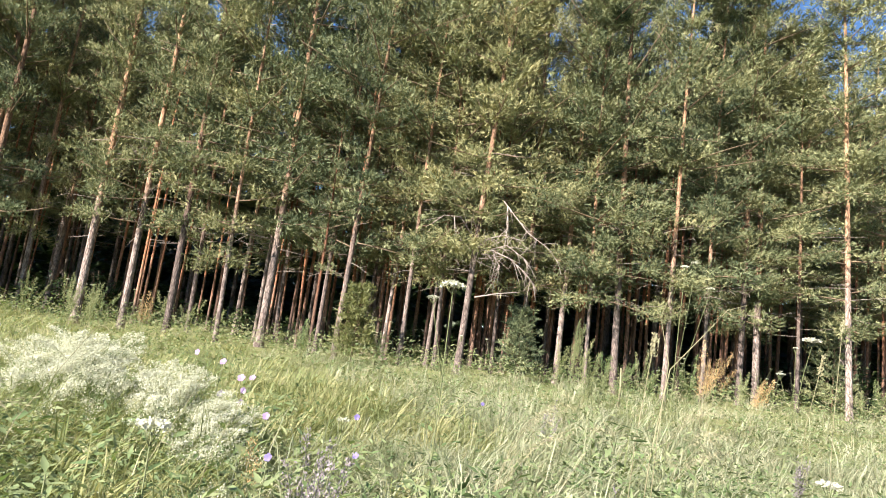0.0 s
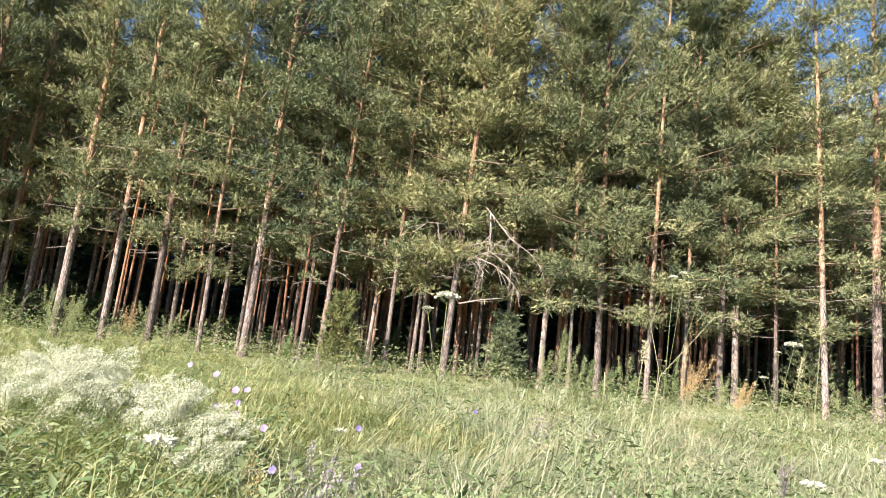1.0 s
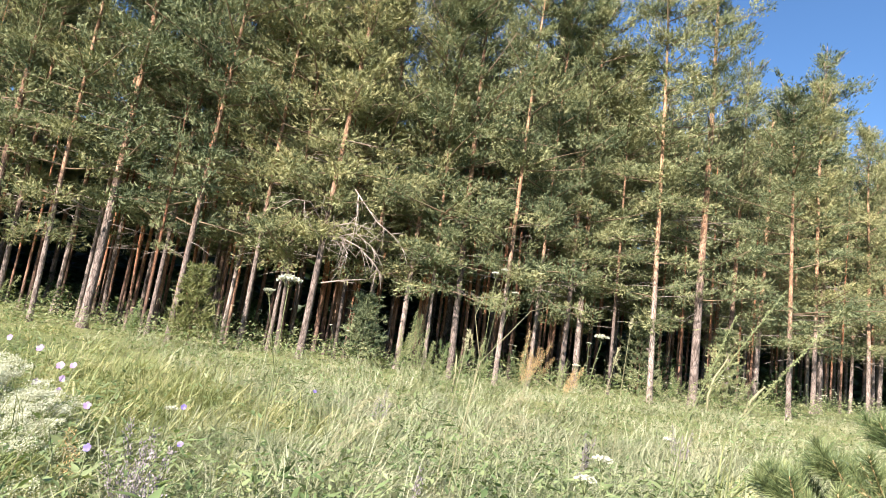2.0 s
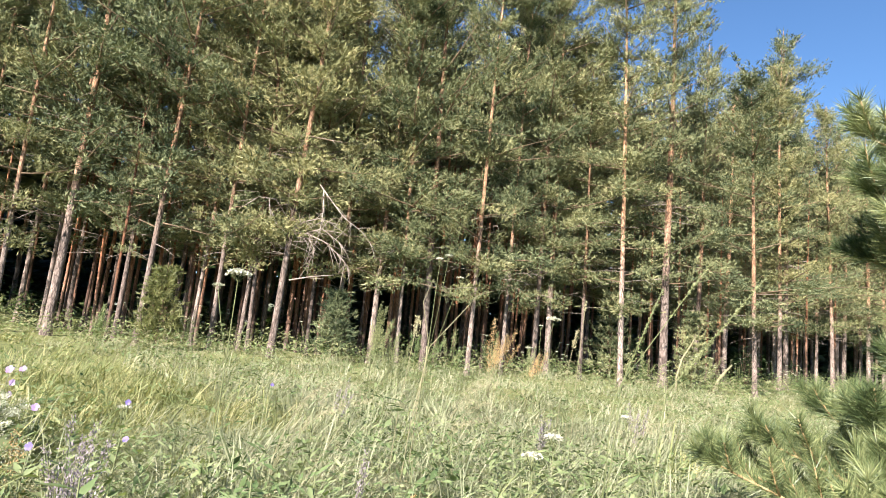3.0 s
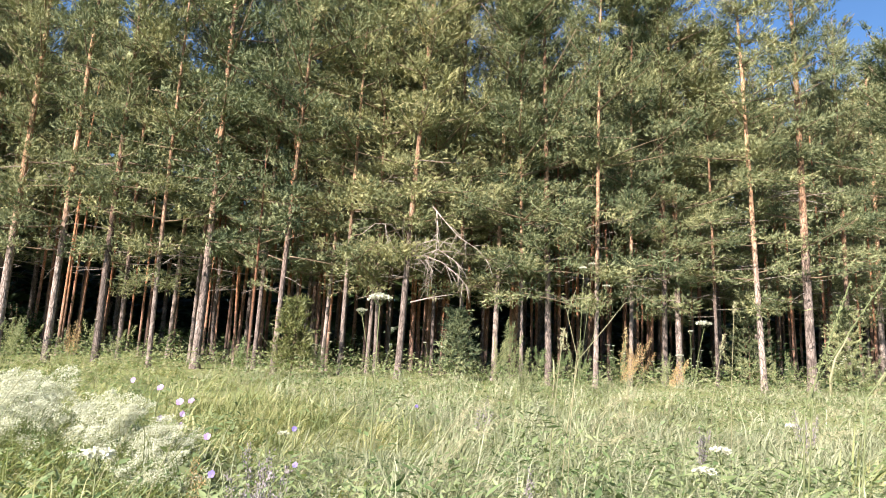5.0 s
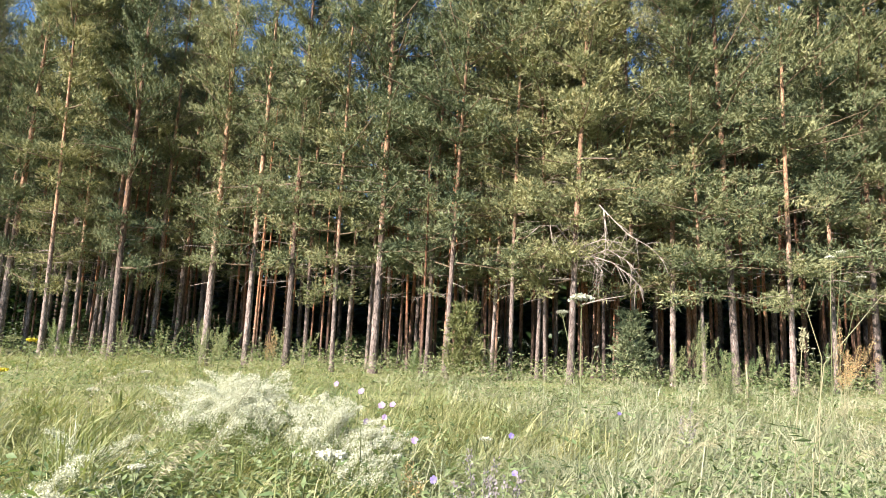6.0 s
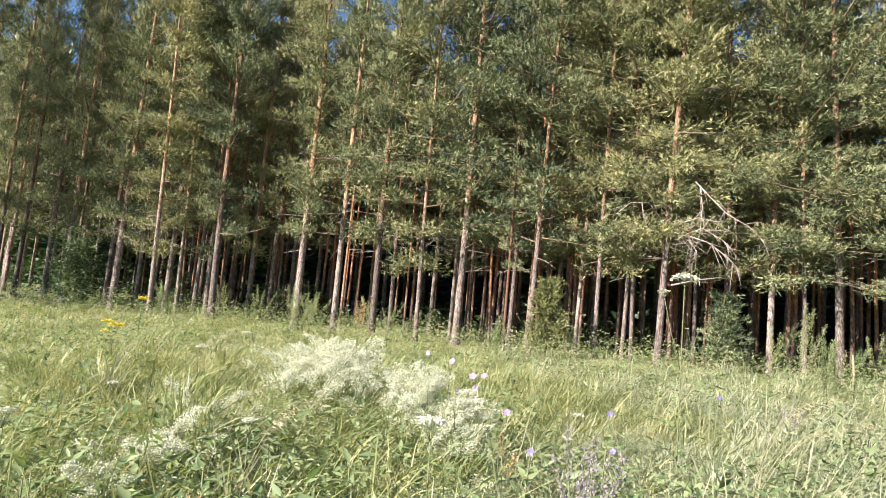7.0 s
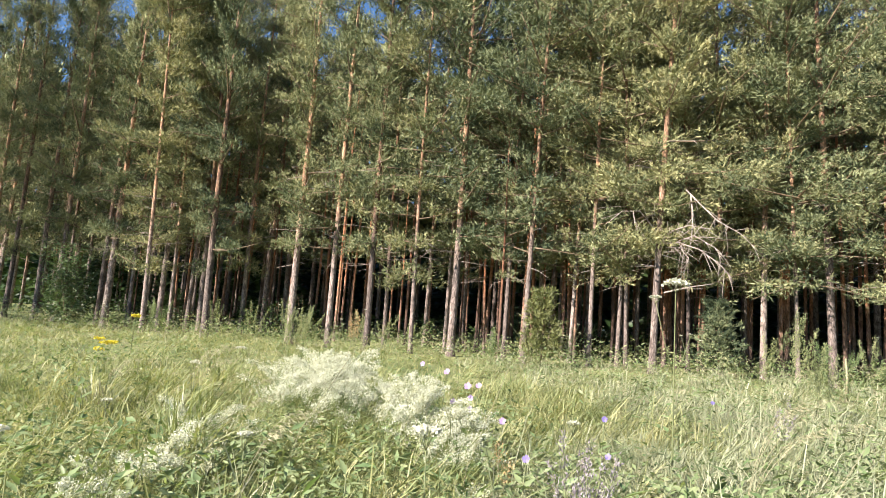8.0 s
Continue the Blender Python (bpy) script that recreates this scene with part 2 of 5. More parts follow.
class Geo:
    """Collects triangles."""

    def __init__(self):
        self.v, self.f, self.n = [], [], 0

    def add(self, v, f):
        v = np.asarray(v, dtype=float).reshape(-1, 3)
        self.v.append(v)
        self.f.append(np.asarray(f, dtype=int).reshape(-1, 3) + self.n)
        self.n += len(v)

    def tube(self, pts, radii, sides=5):
        pts = np.asarray(pts, dtype=float)
        k = len(pts)
        tan = unit(np.gradient(pts, axis=0))
        ref = np.array([0.0, 0.0, 1.0]) if abs(tan[0][2]) < 0.9 else np.array([1.0, 0.0, 0.0])
        a = unit(np.cross(tan, ref))
        b = np.cross(tan, a)
        th = np.arange(sides) * 2 * math.pi / sides
        ring = a[:, None, :] * np.cos(th)[None, :, None] + b[:, None, :] * np.sin(th)[None, :, None]
        v = pts[:, None, :] + ring * np.asarray(radii, dtype=float).reshape(k, 1, 1)
        i, j = np.meshgrid(np.arange(k - 1), np.arange(sides), indexing="ij")
        p0 = i * sides + j
        p1 = i * sides + (j + 1) % sides
        q0, q1 = p0 + sides, p1 + sides
        f = np.stack([np.stack([p0, p1, q1], -1), np.stack([p0, q1, q0], -1)], 2).reshape(-1, 3)
        caps = [(0, (s + 1) % sides, s) for s in range(1, sides - 1)]
        top = (k - 1) * sides
        caps += [(top, top + s, top + s + 1) for s in range(1, sides - 1)]
        self.add(v, np.concatenate([f, np.array(caps)]))

    def needles(self, pos, axis, size, count, length, width, spread=(25, 70), rg=rng, face=None):
        """Tufts: thin blades that stand out round each shoot; face: the way that their flat sides look."""
        n = len(pos)
        if n == 0:
            return
        pos = np.repeat(pos, count, 0)
        axis = np.repeat(unit(axis), count, 0)
        size = np.repeat(size, count)[:, None]
        r = unit(rg.normal(size=pos.shape))
        perp = unit(r - axis * np.sum(r * axis, 1, keepdims=True))
        th = np.radians(rg.uniform(*spread, len(pos)))[:, None]
        d = axis * np.cos(th) + perp * np.sin(th)
        look_to = rg.normal(size=pos.shape)
        if face is not None:
            look_to = np.repeat(unit(face), count, 0) + 0.18 * look_to
        side = unit(np.cross(look_to, d))
        base = pos + axis * rg.uniform(-0.8, 0.5, (len(pos), 1)) * length * size
        ln = length * size * rg.uniform(0.7, 1.25, (len(pos), 1))
        w = width * size * 0.5
        v = np.stack([base - side * w, base + side * w, base + d * ln], 1)
        self.add(v, np.arange(len(pos) * 3).reshape(-1, 3))

    def lumps(self, pos, ex, ey, ez, rg):
        """Ragged dense hearts of needle pads; ex, ey, ez: their half axes."""
        v, f = BALL
        n = len(pos)
        r = rg.uniform(0.62, 1.2, (n, len(v), 1))
        p = pos[:, None, :] + (ex[:, None, :] * v[None, :, :1] + ey[:, None, :] * v[None, :, 1:2] + ez[:, None, :] * v[None, :, 2:]) * r
        self.add(p, f[None] + np.arange(n)[:, None, None] * len(v))

    def leaves(self, pos, axis, normal, length, width):
        """Pointed leaves, folded a little at the middle: four triangles each."""
        n = len(pos)
        axis = unit(axis)
        side = unit(np.cross(axis, normal))
        up = np.cross(side, axis)
        length = np.broadcast_to(np.asarray(length, dtype=float), (n,))[:, None]
        width = np.broadcast_to(np.asarray(width, dtype=float), (n,))[:, None]
        mid = pos + axis * length * 0.45 - up * width * 0.18
        tip = pos + axis * length - up * length * 0.12
        le = pos + axis * length * 0.42 + side * width * 0.5
        ri = pos + axis * length * 0.42 - side * width * 0.5
        v = np.stack([pos, le, mid, ri, tip], 1)
        k = np.arange(n)[:, None, None] * 5
        f = np.array([[0, 2, 1], [0, 3, 2], [1, 2, 4], [2, 3, 4]])[None] + k
        self.add(v, f)

    def dots(self, pos, size, normal=None, rg=rng):
        """Small florets: a four-sided petal star, slightly cupped."""
        n = len(pos)
        nm = unit(rg.normal(size=(n, 3)) * 0.6 + (np.array([0, 0, 1.0]) if normal is None else normal))
        a = unit(np.cross(nm, rg.normal(size=(n, 3))))
        b = np.cross(nm, a)
        s = np.broadcast_to(np.asarray(size, dtype=float), (n,))[:, None] * rg.uniform(0.7, 1.3, (n, 1))
        v = np.stack([pos + a * s, pos + b * s, pos - a * s, pos - b * s, pos - nm * s * 0.5], 1)
        k = np.arange(n)[:, None, None] * 5
        f = np.array([[0, 1, 4], [1, 2, 4], [2, 3, 4], [3, 0, 4]])[None] + k
        self.add(v, f)

    def flecks(self, pos, axis, length, width, rg=rng):
        """Single tiny petals: two triangles each."""
        n = len(pos)
        axis = unit(axis)
        side = unit(np.cross(axis, rg.normal(size=(n, 3)))) * np.reshape(width, (-1, 1)) * 0.5
        ax = axis * np.reshape(length, (-1, 1))
        v = np.stack([pos, pos + ax * 0.5 + side, pos + ax, pos + ax * 0.5 - side], 1)
        self.add(v, np.array([[0, 1, 2], [0, 2, 3]])[None] + np.arange(n)[:, None, None] * 4)

    def mesh(self, name, mat, smooth=False):
        return mesh_of(name, np.concatenate(self.v), np.concatenate(self.f), mat, smooth)


def arc(p, d, length, droop, n=5):
    """A line from p along d that bends down (droop > 0) or up."""
    p, d = np.asarray(p, dtype=float), unit(np.asarray(d, dtype=float))
    out = [p]
    for _ in range(n - 1):
        d = unit(d - np.array([0, 0, droop / (n - 1)]))
        p = p + d * length / (n - 1)
        out.append(p)
    return np.array(out)


# ---- ground ----
def build_ground():
    xs = np.concatenate([[-900, -300, -120, -70], np.linspace(-45, 45, 91), [70, 120, 300, 900]])
    ys = np.concatenate([[-900, -300, -100, -40, -20], np.linspace(-12, 45, 58), [70, 120, 300, 900]])
    gx, gy = np.meshgrid(xs, ys, indexing="ij")
    gz = ground_z(gx, gy)
    v = np.stack([gx, gy, gz], -1).reshape(-1, 3)
    i, j = np.meshgrid(np.arange(len(xs) - 1), np.arange(len(ys) - 1), indexing="ij")
    a = i * len(ys) + j
    b, c, d = a + len(ys), a + len(ys) + 1, a + 1
    f = np.stack([np.stack([a, b, c], -1), np.stack([a, c, d], -1)], 2).reshape(-1, 3)
    return tagged(new("ground", mesh_of("ground", v, f, SOIL, True)), "sunlit meadow ground rising gently to a pine wood", "ground", kind="structure")


build_ground()


# ---- pines ----
def pine(seed, height, crown_from, reach, whorls, per, needle, count, tufts, fine=True, dead=0.5, empty=0.0, pads=2.1, pad=0.42, inner=64):
    """A Scots pine standing at the origin: trunk, limbs, needle crown and dead lower branches."""
    rg = np.random.default_rng(seed)
    root = new("pine_tree")
    # trunk
    g = Geo()
    z = np.concatenate([[-0.3, 0, 0.15, 0.4], np.linspace(0.9, height, 16)])
    zz = np.clip(z, 0, height)
    bend = 0.10 * np.sin(zz / height * 3 + rg.uniform(0, 6)) * zz / height
    bend2 = 0.10 * np.sin(zz / height * 4 + rg.uniform(0, 6)) * zz / height
    rad = 0.1 * (1 - zz / height) ** 0.75 * 0.92 + 0.008 + 0.045 * np.exp(-zz / 0.22)
    g.tube(np.stack([bend, bend2, z], 1), rad, 12 if fine else 7)
    part_mesh("trunk", g.mesh("trunk", BARK if height > 10 else BARK_THIN, True), root)

    def at(h):
        return np.array([np.interp(h, z, bend), np.interp(h, z, bend2), h])

    limbs, crown = Geo(), Geo()
    pos, axis, size, outward, heart = [], [], [], [], []
    for k in range(whorls):
        f0 = k / whorls
        f = f0
        shape = np.interp(f, [0, 0.12, 0.35, 0.7, 0.92, 1], [0.75, 1.0, 1.0, 0.82, 0.58, 0.32])
        n = max(2, int(round(per * rg.uniform(0.6, 1.3))))
        a0 = rg.uniform(0, 6.28)
        for b in range(n):
            if rg.random() < empty * (1 - 0.9 * f0) + (0.12 if f0 < 0.3 else 0):
                continue
            f = f0 + rg.uniform(-0.22, 0.22) / whorls
            h = crown_from + (height - crown_from) * float(np.clip(f, 0, 0.985))
            az = a0 + b * 6.283 / n + rg.uniform(-0.5, 0.5)
            el = radians(np.interp(f, [0, 0.4, 0.8, 1], [-2, 18, 40, 62]) + rg.uniform(-22, 22))
            ln = reach * shape * rg.uniform(0.28, 1.2)
            d = np.array([math.cos(az) * math.cos(el), math.sin(az) * math.cos(el), math.sin(el)])
            line = arc(at(h), d, ln, rg.uniform(-0.35, 0.3), 5)
            limbs.tube(line if fine else line[::2], np.linspace(0.02, 0.005, 5 if fine else 3) * (0.6 + 0.4 * ln), 4 if fine else 3)
            # pads of needle tufts on the branch and its side shoots
            side = unit(np.cross(line[-1] - line[0], [0, 0, 1]))
            out = unit(line[-1] - line[0])
            n_p = max(2, int(round(pads * ln * rg.uniform(0.7, 1.3)))) + (1 if f > 0.6 else 0)
            along = 1 - 0.86 * rg.random(n_p) ** 1.1
            if rg.random() < 0.8:
                along = np.append(along, rg.uniform(0.12, 0.4))
            for u in along:
                wide = ln * float(np.interp(u, [0.2, 0.6, 0.85, 1.0], [0.14, 0.30, 0.24, 0.05]))
                w = rg.uniform(-1, 1)
                c = np.array([np.interp(u * 4, range(5), line[:, q]) for q in range(3)]) + side * w * wide + np.array([0, 0, rg.uniform(-0.1, 0.24)])
                if fine and abs(w * wide) > 0.12:
                    back = np.array([np.interp(max(u - 0.25, 0) * 4, range(5), line[:, q]) for q in range(3)])
                    limbs.tube([back, c], [0.006, 0.003], 3)
                r = pad * rg.uniform(0.65, 1.35) * float(np.interp(f, [0, 0.7, 1], [1, 0.95, 0.7]))
                q = unit(rg.normal(size=(tufts, 3)) + np.array([0, 0, 0.25])) * rg.uniform(0.5, 1.0, (tufts, 1))
                pos.append(c + (out * q[:, :1] * 1.15 + side * q[:, 1:2] + np.array([0, 0, 0.58]) * q[:, 2:3]) * r)
                outward.append(out * q[:, :1] + side * q[:, 1:2] + np.array([0, 0, 1.0]) * q[:, 2:3] + out * 0.2 + np.array([0, 0, 0.2]))
                heart.append((c, out * r * 0.68, side * r * 0.6, np.array([0, 0, 0.38 * r])))
                axis.append(out * 0.55 + (out * q[:, :1] + side * q[:, 1:2]) * 0.8 + np.array([0, 0, 0.75]) + rg.normal(size=(tufts, 3)) * 0.25)
                size.append(rg.uniform(0.8, 1.25, tufts))
    tagged(part_mesh("branchwork", limbs.mesh("branchwork", TWIG), root, "thin orange-brown limbs"), kind="stuff")
    crown.needles(np.concatenate(pos), np.concatenate(axis), np.concatenate(size), count, needle[0], needle[1], (12, 60), rg, np.concatenate(outward))
    c, ex, ey, ez = np.array(heart).transpose(1, 0, 2)
    if inner:
        # dense sprays in the heart of each pad
        k = len(c) * inner
        q = unit(rg.normal(size=(k, 3)) + np.array([0, 0, 0.2]))
        way = np.repeat(ex, inner, 0) * q[:, :1] + np.repeat(ey, inner, 0) * q[:, 1:2] + np.repeat(ez, inner, 0) * q[:, 2:] * 1.3
        crown.needles(np.repeat(c, inner, 0) + way * rg.uniform(0.2, 0.95, (k, 1)), way + np.repeat(ex, inner, 0) * 0.35, np.repeat(np.linalg.norm(ex, axis=1), inner), 1, 0.38, 0.075, (0, 45), rg, unit(way) * 0.6 + np.array([0, 0, 0.4]) + rg.normal(size=(k, 3)) * 0.35)
    else:
        crown.lumps(c, ex, ey, ez, rg)
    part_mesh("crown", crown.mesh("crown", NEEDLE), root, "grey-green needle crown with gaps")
    if dead > 0:
        g = Geo()
        for k in range(int(14 * dead)):
            h = rg.uniform(2.3, crown_from + 2.4)
            az = rg.uniform(0, 6.28)
            d = np.array([math.cos(az), math.sin(az), rg.uniform(-0.25, 0.3)])
            ln = rg.uniform(0.3, 1.0)
            line = arc(at(h), d, ln, rg.uniform(-0.4, 0.6), 5)
            g.tube(line, np.linspace(0.011, 0.003, 5), 3)
            for s in range(rg.integers(0, 4)):
                q = line[rg.integers(2, 5)]
                g.tube(arc(q, d + rg.normal(size=3) * 0.6, ln * 0.35, 0.2, 3), [0.006, 0.004, 0.002], 3)
        tagged(part_mesh("deadwood", g.mesh("deadwood", DEADWOOD), root, "bare grey dead branches"), kind="stuff")
    return root


BIG, MID, FAR = (0.08, 0.0155), (0.1, 0.026), (0.34, 0.11)
PROTO = [
    pine(1, 14, 2.6, 1.75, 15, 5, BIG, 9, 26, True, 0.6, 0.33),
    pine(2, 14, 2.3, 1.65, 14, 5, BIG, 9, 26, True, 0.8, 0.33),
    pine(3, 14, 3.1, 1.6, 14, 5, BIG, 9, 26, True, 0.9, 0.39),
    pine(4, 14, 3.9, 1.5, 13, 5, BIG, 9, 26, True, 1.0, 0.44),
    pine(5, 14, 2.0, 1.9, 15, 5, BIG, 9, 26, True, 0.6, 0.37),
    pine(6, 14, 2.8, 1.65, 14, 5, BIG, 9, 26, True, 1.3, 0.41),
]
SLIM = [pine(11, 9, 3.4, 0.85, 9, 5, BIG, 6, 10, True, 0.7, 0.2, 3.0, 0.2, 12), pine(12, 9, 2.6, 0.8, 10, 5, BIG, 6, 10, True, 0.8, 0.3, 3.0, 0.2, 12)]
THIN = [pine(14, 9, 4.4, 0.8, 7, 4, MID, 4, 5, False, 0.5, 0.3, 2.5, 0.22, 12), pine(15, 9, 5.0, 0.8, 6, 4, MID, 4, 5, False, 0.5, 0.3, 2.5, 0.22, 12)]
MIDDLE = [
    pine(21, 14, 3.6, 1.8, 15, 6, MID, 6, 7, False, 0.5, 0.22, 2.0, 0.42, 34),
    pine(22, 14, 4.4, 1.8, 14, 6, MID, 6, 7, False, 0.5, 0.22, 2.0, 0.42, 34),
    pine(23, 14, 3.0, 1.9, 15, 6, MID, 6, 7, False, 0.4, 0.22, 2.0, 0.42, 34),
    pine(24, 14, 3.3, 1.9, 16, 6, MID, 6, 7, False, 0.4, 0.22, 2.0, 0.42, 34),
]
BACK = [pine(31, 14, 3.6, 2.0, 12, 5, FAR, 3, 3, False, 0.0, 0, 0.6, 0.68, 0), pine(32, 14, 4.5, 2.0, 11, 5, FAR, 3, 3, False, 0.0, 0, 0.6, 0.68, 0)]
PINE_LABEL = {
    "edge": "tall Scots pine with orange upper bark at the sunlit wood edge",
    "slim": "slender suppressed pine with a thin bare trunk",
    "middle": "tall pine in the shade behind the wood edge, or added unseen to cast shade",
    "back": "dark pine deep inside the wood",
}


def plant_pine(proto, x, y, lean, height, rad, kind, back=0.0, spin=None, widen=1.0):
    sz = height / (9.0 if kind == "slim" else 14.0)
    turn = rng.uniform(0, 360) if spin is None else spin
    m = pose(x, y, float(ground_z(x, y)) - 0.03, -back, lean, 0) @ pose(0, 0, 0, 0, 0, turn) @ Matrix.Diagonal((widen, widen, sz, 1))
    t = copy_thing(proto, m)
    tagged(t, PINE_LABEL[kind], "pine tree", "pines of the wood")
    for c in t.children:
        if c.name.startswith("trunk"):
            c.scale = (rad / 0.1 / widen, rad / 0.1 / widen, 1)
    return t


# x, y, lean to the right, height, trunk radius, crown type
EDGE_LEFT = [
    (-16.2, 17.0, 0.5, 14, 0.115, 0), (-14.0, 16.6, -2.5, 13, 0.075, 1), (-14.9, 18.0, 1.0, 14, 0.1, 2), (-14.3, 17.9, -1.5, 12.5, 0.062, 3),
    (-13.4, 18.3, -1.0, 13, 0.09, 1), (-14.25, 18.6, 1.5, 13, 0.08, 3), (-16.1, 18.4, 3.5, 13, 0.077, 3), (-12.25, 17.4, -1.5, 13, 0.115, 4),
    (-9.3, 17.7, -0.5, 13.5, 0.112, 2), (-7.9, 17.6, 0.2, 14, 0.09, 5), (-6.56, 17.5, -0.8, 13.5, 0.094, 2), (-6.64, 18.6, -1.0, 12, 0.067, 1),
]
EDGE_FAR_LEFT = [
    (-18.6, 18.6, 0.5, 16, 0.1, 1), (-20.4, 18.2, 0.0, 16, 0.1, 0), (-22.4, 18.8, -0.5, 17, 0.11, 4), (-24.6, 19.0, 0.5, 17, 0.1, 1),
    (-17.4, 18.9, 0.0, 15.5, 0.08, 2), (-12.7, 19.5, -0.5, 14.5, 0.08, 1), (-26.8, 19.4, 0.5, 17, 0.1, 0), (-28.6, 18.4, 0.0, 18, 0.1, 1), (-30.4, 20.0, 0.3, 18, 0.1, 4),
]
EDGE_MIDDLE = [
    (-5.27, 17.6, -0.8, 13, 0.061, 1), (-4.29, 18.0, 0.6, 14.5, 0.107, 2), (-3.02, 18.6, 1.0, 13, 0.062, 4), (-2.21, 17.7, 1.5, 14, 0.071, 4),
    (-0.72, 18.3, 0.4, 14, 0.058, 4), (-0.13, 18.8, 1.5, 13, 0.054, 0), (0.12, 18.6, -1.5, 12, 0.051, 4), (0.82, 17.7, 2.1, 14, 0.085, 2),
    (2.27, 19.0, -1.0, 13, 0.068, 0), (3.14, 19.0, 0.5, 13.5, 0.076, 0), (4.51, 18.7, -1.6, 13.5, 0.09, 4), (3.82, 18.6, -1.2, 12, 0.052, 0),
    (5.62, 18.4, 0.4, 12.5, 0.066, 1), (-1.4, 19.2, 1.5, 13, 0.056, 2), (1.5, 19.3, -0.5, 13, 0.05, 4), (6.7, 19.4, 0.5, 13, 0.055, 0), (-5.0, 19.2, 0.3, 13.5, 0.055, 0),
]
EDGE_RIGHT = [
    (7.74, 20.0, -0.2, 12.8, 0.078, 1), (8.15, 21.5, -1.0, 12, 0.053, 1), (8.23, 20.3, -1.4, 12.8, 0.088, 2), (9.2, 20.2, -1.0, 10.6, 0.05, 3),
    (11.2, 25.5, 0.0, 12.8, 0.086, 2), (10.03, 19.3, -2.2, 13.6, 0.078, 1), (11.93, 20.7, -1.1, 15.6, 0.128, 5), (14.7, 24.0, 1.0, 13, 0.088, 1),
    (14.57, 20.2, -2.2, 10.2, 0.076, 4), (18.65, 25.0, -0.6, 13.0, 0.09, 5), (19.6, 26.0, -1.0, 15.2, 0.1, 1), (22.4, 27.0, -1.5, 12.5, 0.084, 2),
    (24.6, 29.5, -1.0, 12.5, 0.09, 2), (27.0, 30.5, 0.0, 13.5, 0.1, 2),
]
for row, narrow, broad in ((EDGE_FAR_LEFT, 0.9, 1.15), (EDGE_LEFT, 0.9, 1.12), (EDGE_MIDDLE, 1.1, 1.4), (EDGE_RIGHT, 1.1, 1.4)):
    for x, y, lean, h, r, k in row:
        plant_pine(PROTO[k] if y < 27.5 else MIDDLE[3], x, y, lean, h, r, "edge", widen=float(rng.uniform(narrow, broad)))

SLIMS = [(-3.87, 19.4, -2.0, 8, 0.041), (-2.88, 17.75, 0, 7.5, 0.043), (-6.5, 23.4, 0.4, 9, 0.05), (1.2, 21.2, -1.5, 8, 0.043), (1.71, 19.8, 0.5, 7, 0.031),
         (9.6, 23.4, -0.8, 9, 0.041), (13.2, 24.2, -2.5, 8, 0.054), (-16.1, 19.8, -3, 8, 0.05), (5.3, 22.0, 1.0, 8, 0.045), (7.3, 22.6, -1, 8.5, 0.045)]
for i, (x, y, lean, h, r) in enumerate(SLIMS):
    plant_pine(SLIM[i % 2], x, y, lean, h, r, "slim")


def wood_edge(x):
    """How far the wood reaches out towards the meadow."""
    return float(np.interp(x, [-60, -22, -14, 0, 8, 15, 25, 40, 60], [21, 18.5, 18.5, 19.5, 21, 22.5, 28.5, 33, 38]))


taken = [(t[0], t[1]) for row in (EDGE_FAR_LEFT, EDGE_LEFT, EDGE_MIDDLE, EDGE_RIGHT, SLIMS) for t in row]


def scatter_pines(protos, n, x0, x1, d0, d1, gap, kind, seed):
    rg = np.random.default_rng(seed)
    done = 0
    for _ in range(n * 40):
        if done == n:
            break
        x = rg.uniform(x0, x1)
        y = wood_edge(x) + rg.uniform(d0, d1)
        if min((x - a) ** 2 + (y - b) ** 2 for a, b in taken) < gap * gap:
            continue
        taken.append((x, y))
        plant_pine(protos[rg.integers(len(protos))], x, y, rg.uniform(-1.5, 1.5), (rg.uniform(7.5, 11) if kind == "slim" else rg.uniform(12.2, 15.0) + (2.5 if x < -16 else -1.5 if x > 9 else 0)), rg.uniform(0.035, 0.065) if kind == "slim" else rg.uniform(0.06, 0.11), kind)
        done += 1


scatter_pines(MIDDLE, 28, -36, -13, 2.6, 8, 1.3, "middle", 1)
scatter_pines(MIDDLE, 26, -7, 9, 1.0, 5, 1.1, "middle", 2)
scatter_pines(MIDDLE[2:], 18, 9, 30, 1.0, 6, 1.2, "middle", 22)
scatter_pines(MIDDLE[3:], 10, 8, 28, 1.5, 4.5, 1.2, "middle", 12)
scatter_pines(THIN, 26, -22, -6, 1.2, 5.0, 0.5, "slim", 4)
scatter_pines(THIN, 68, -5, 9, 0.0, 3.2, 0.36, "slim", 14)
scatter_pines(THIN, 26, 9, 26, 0.6, 5.0, 0.5, "slim", 24)


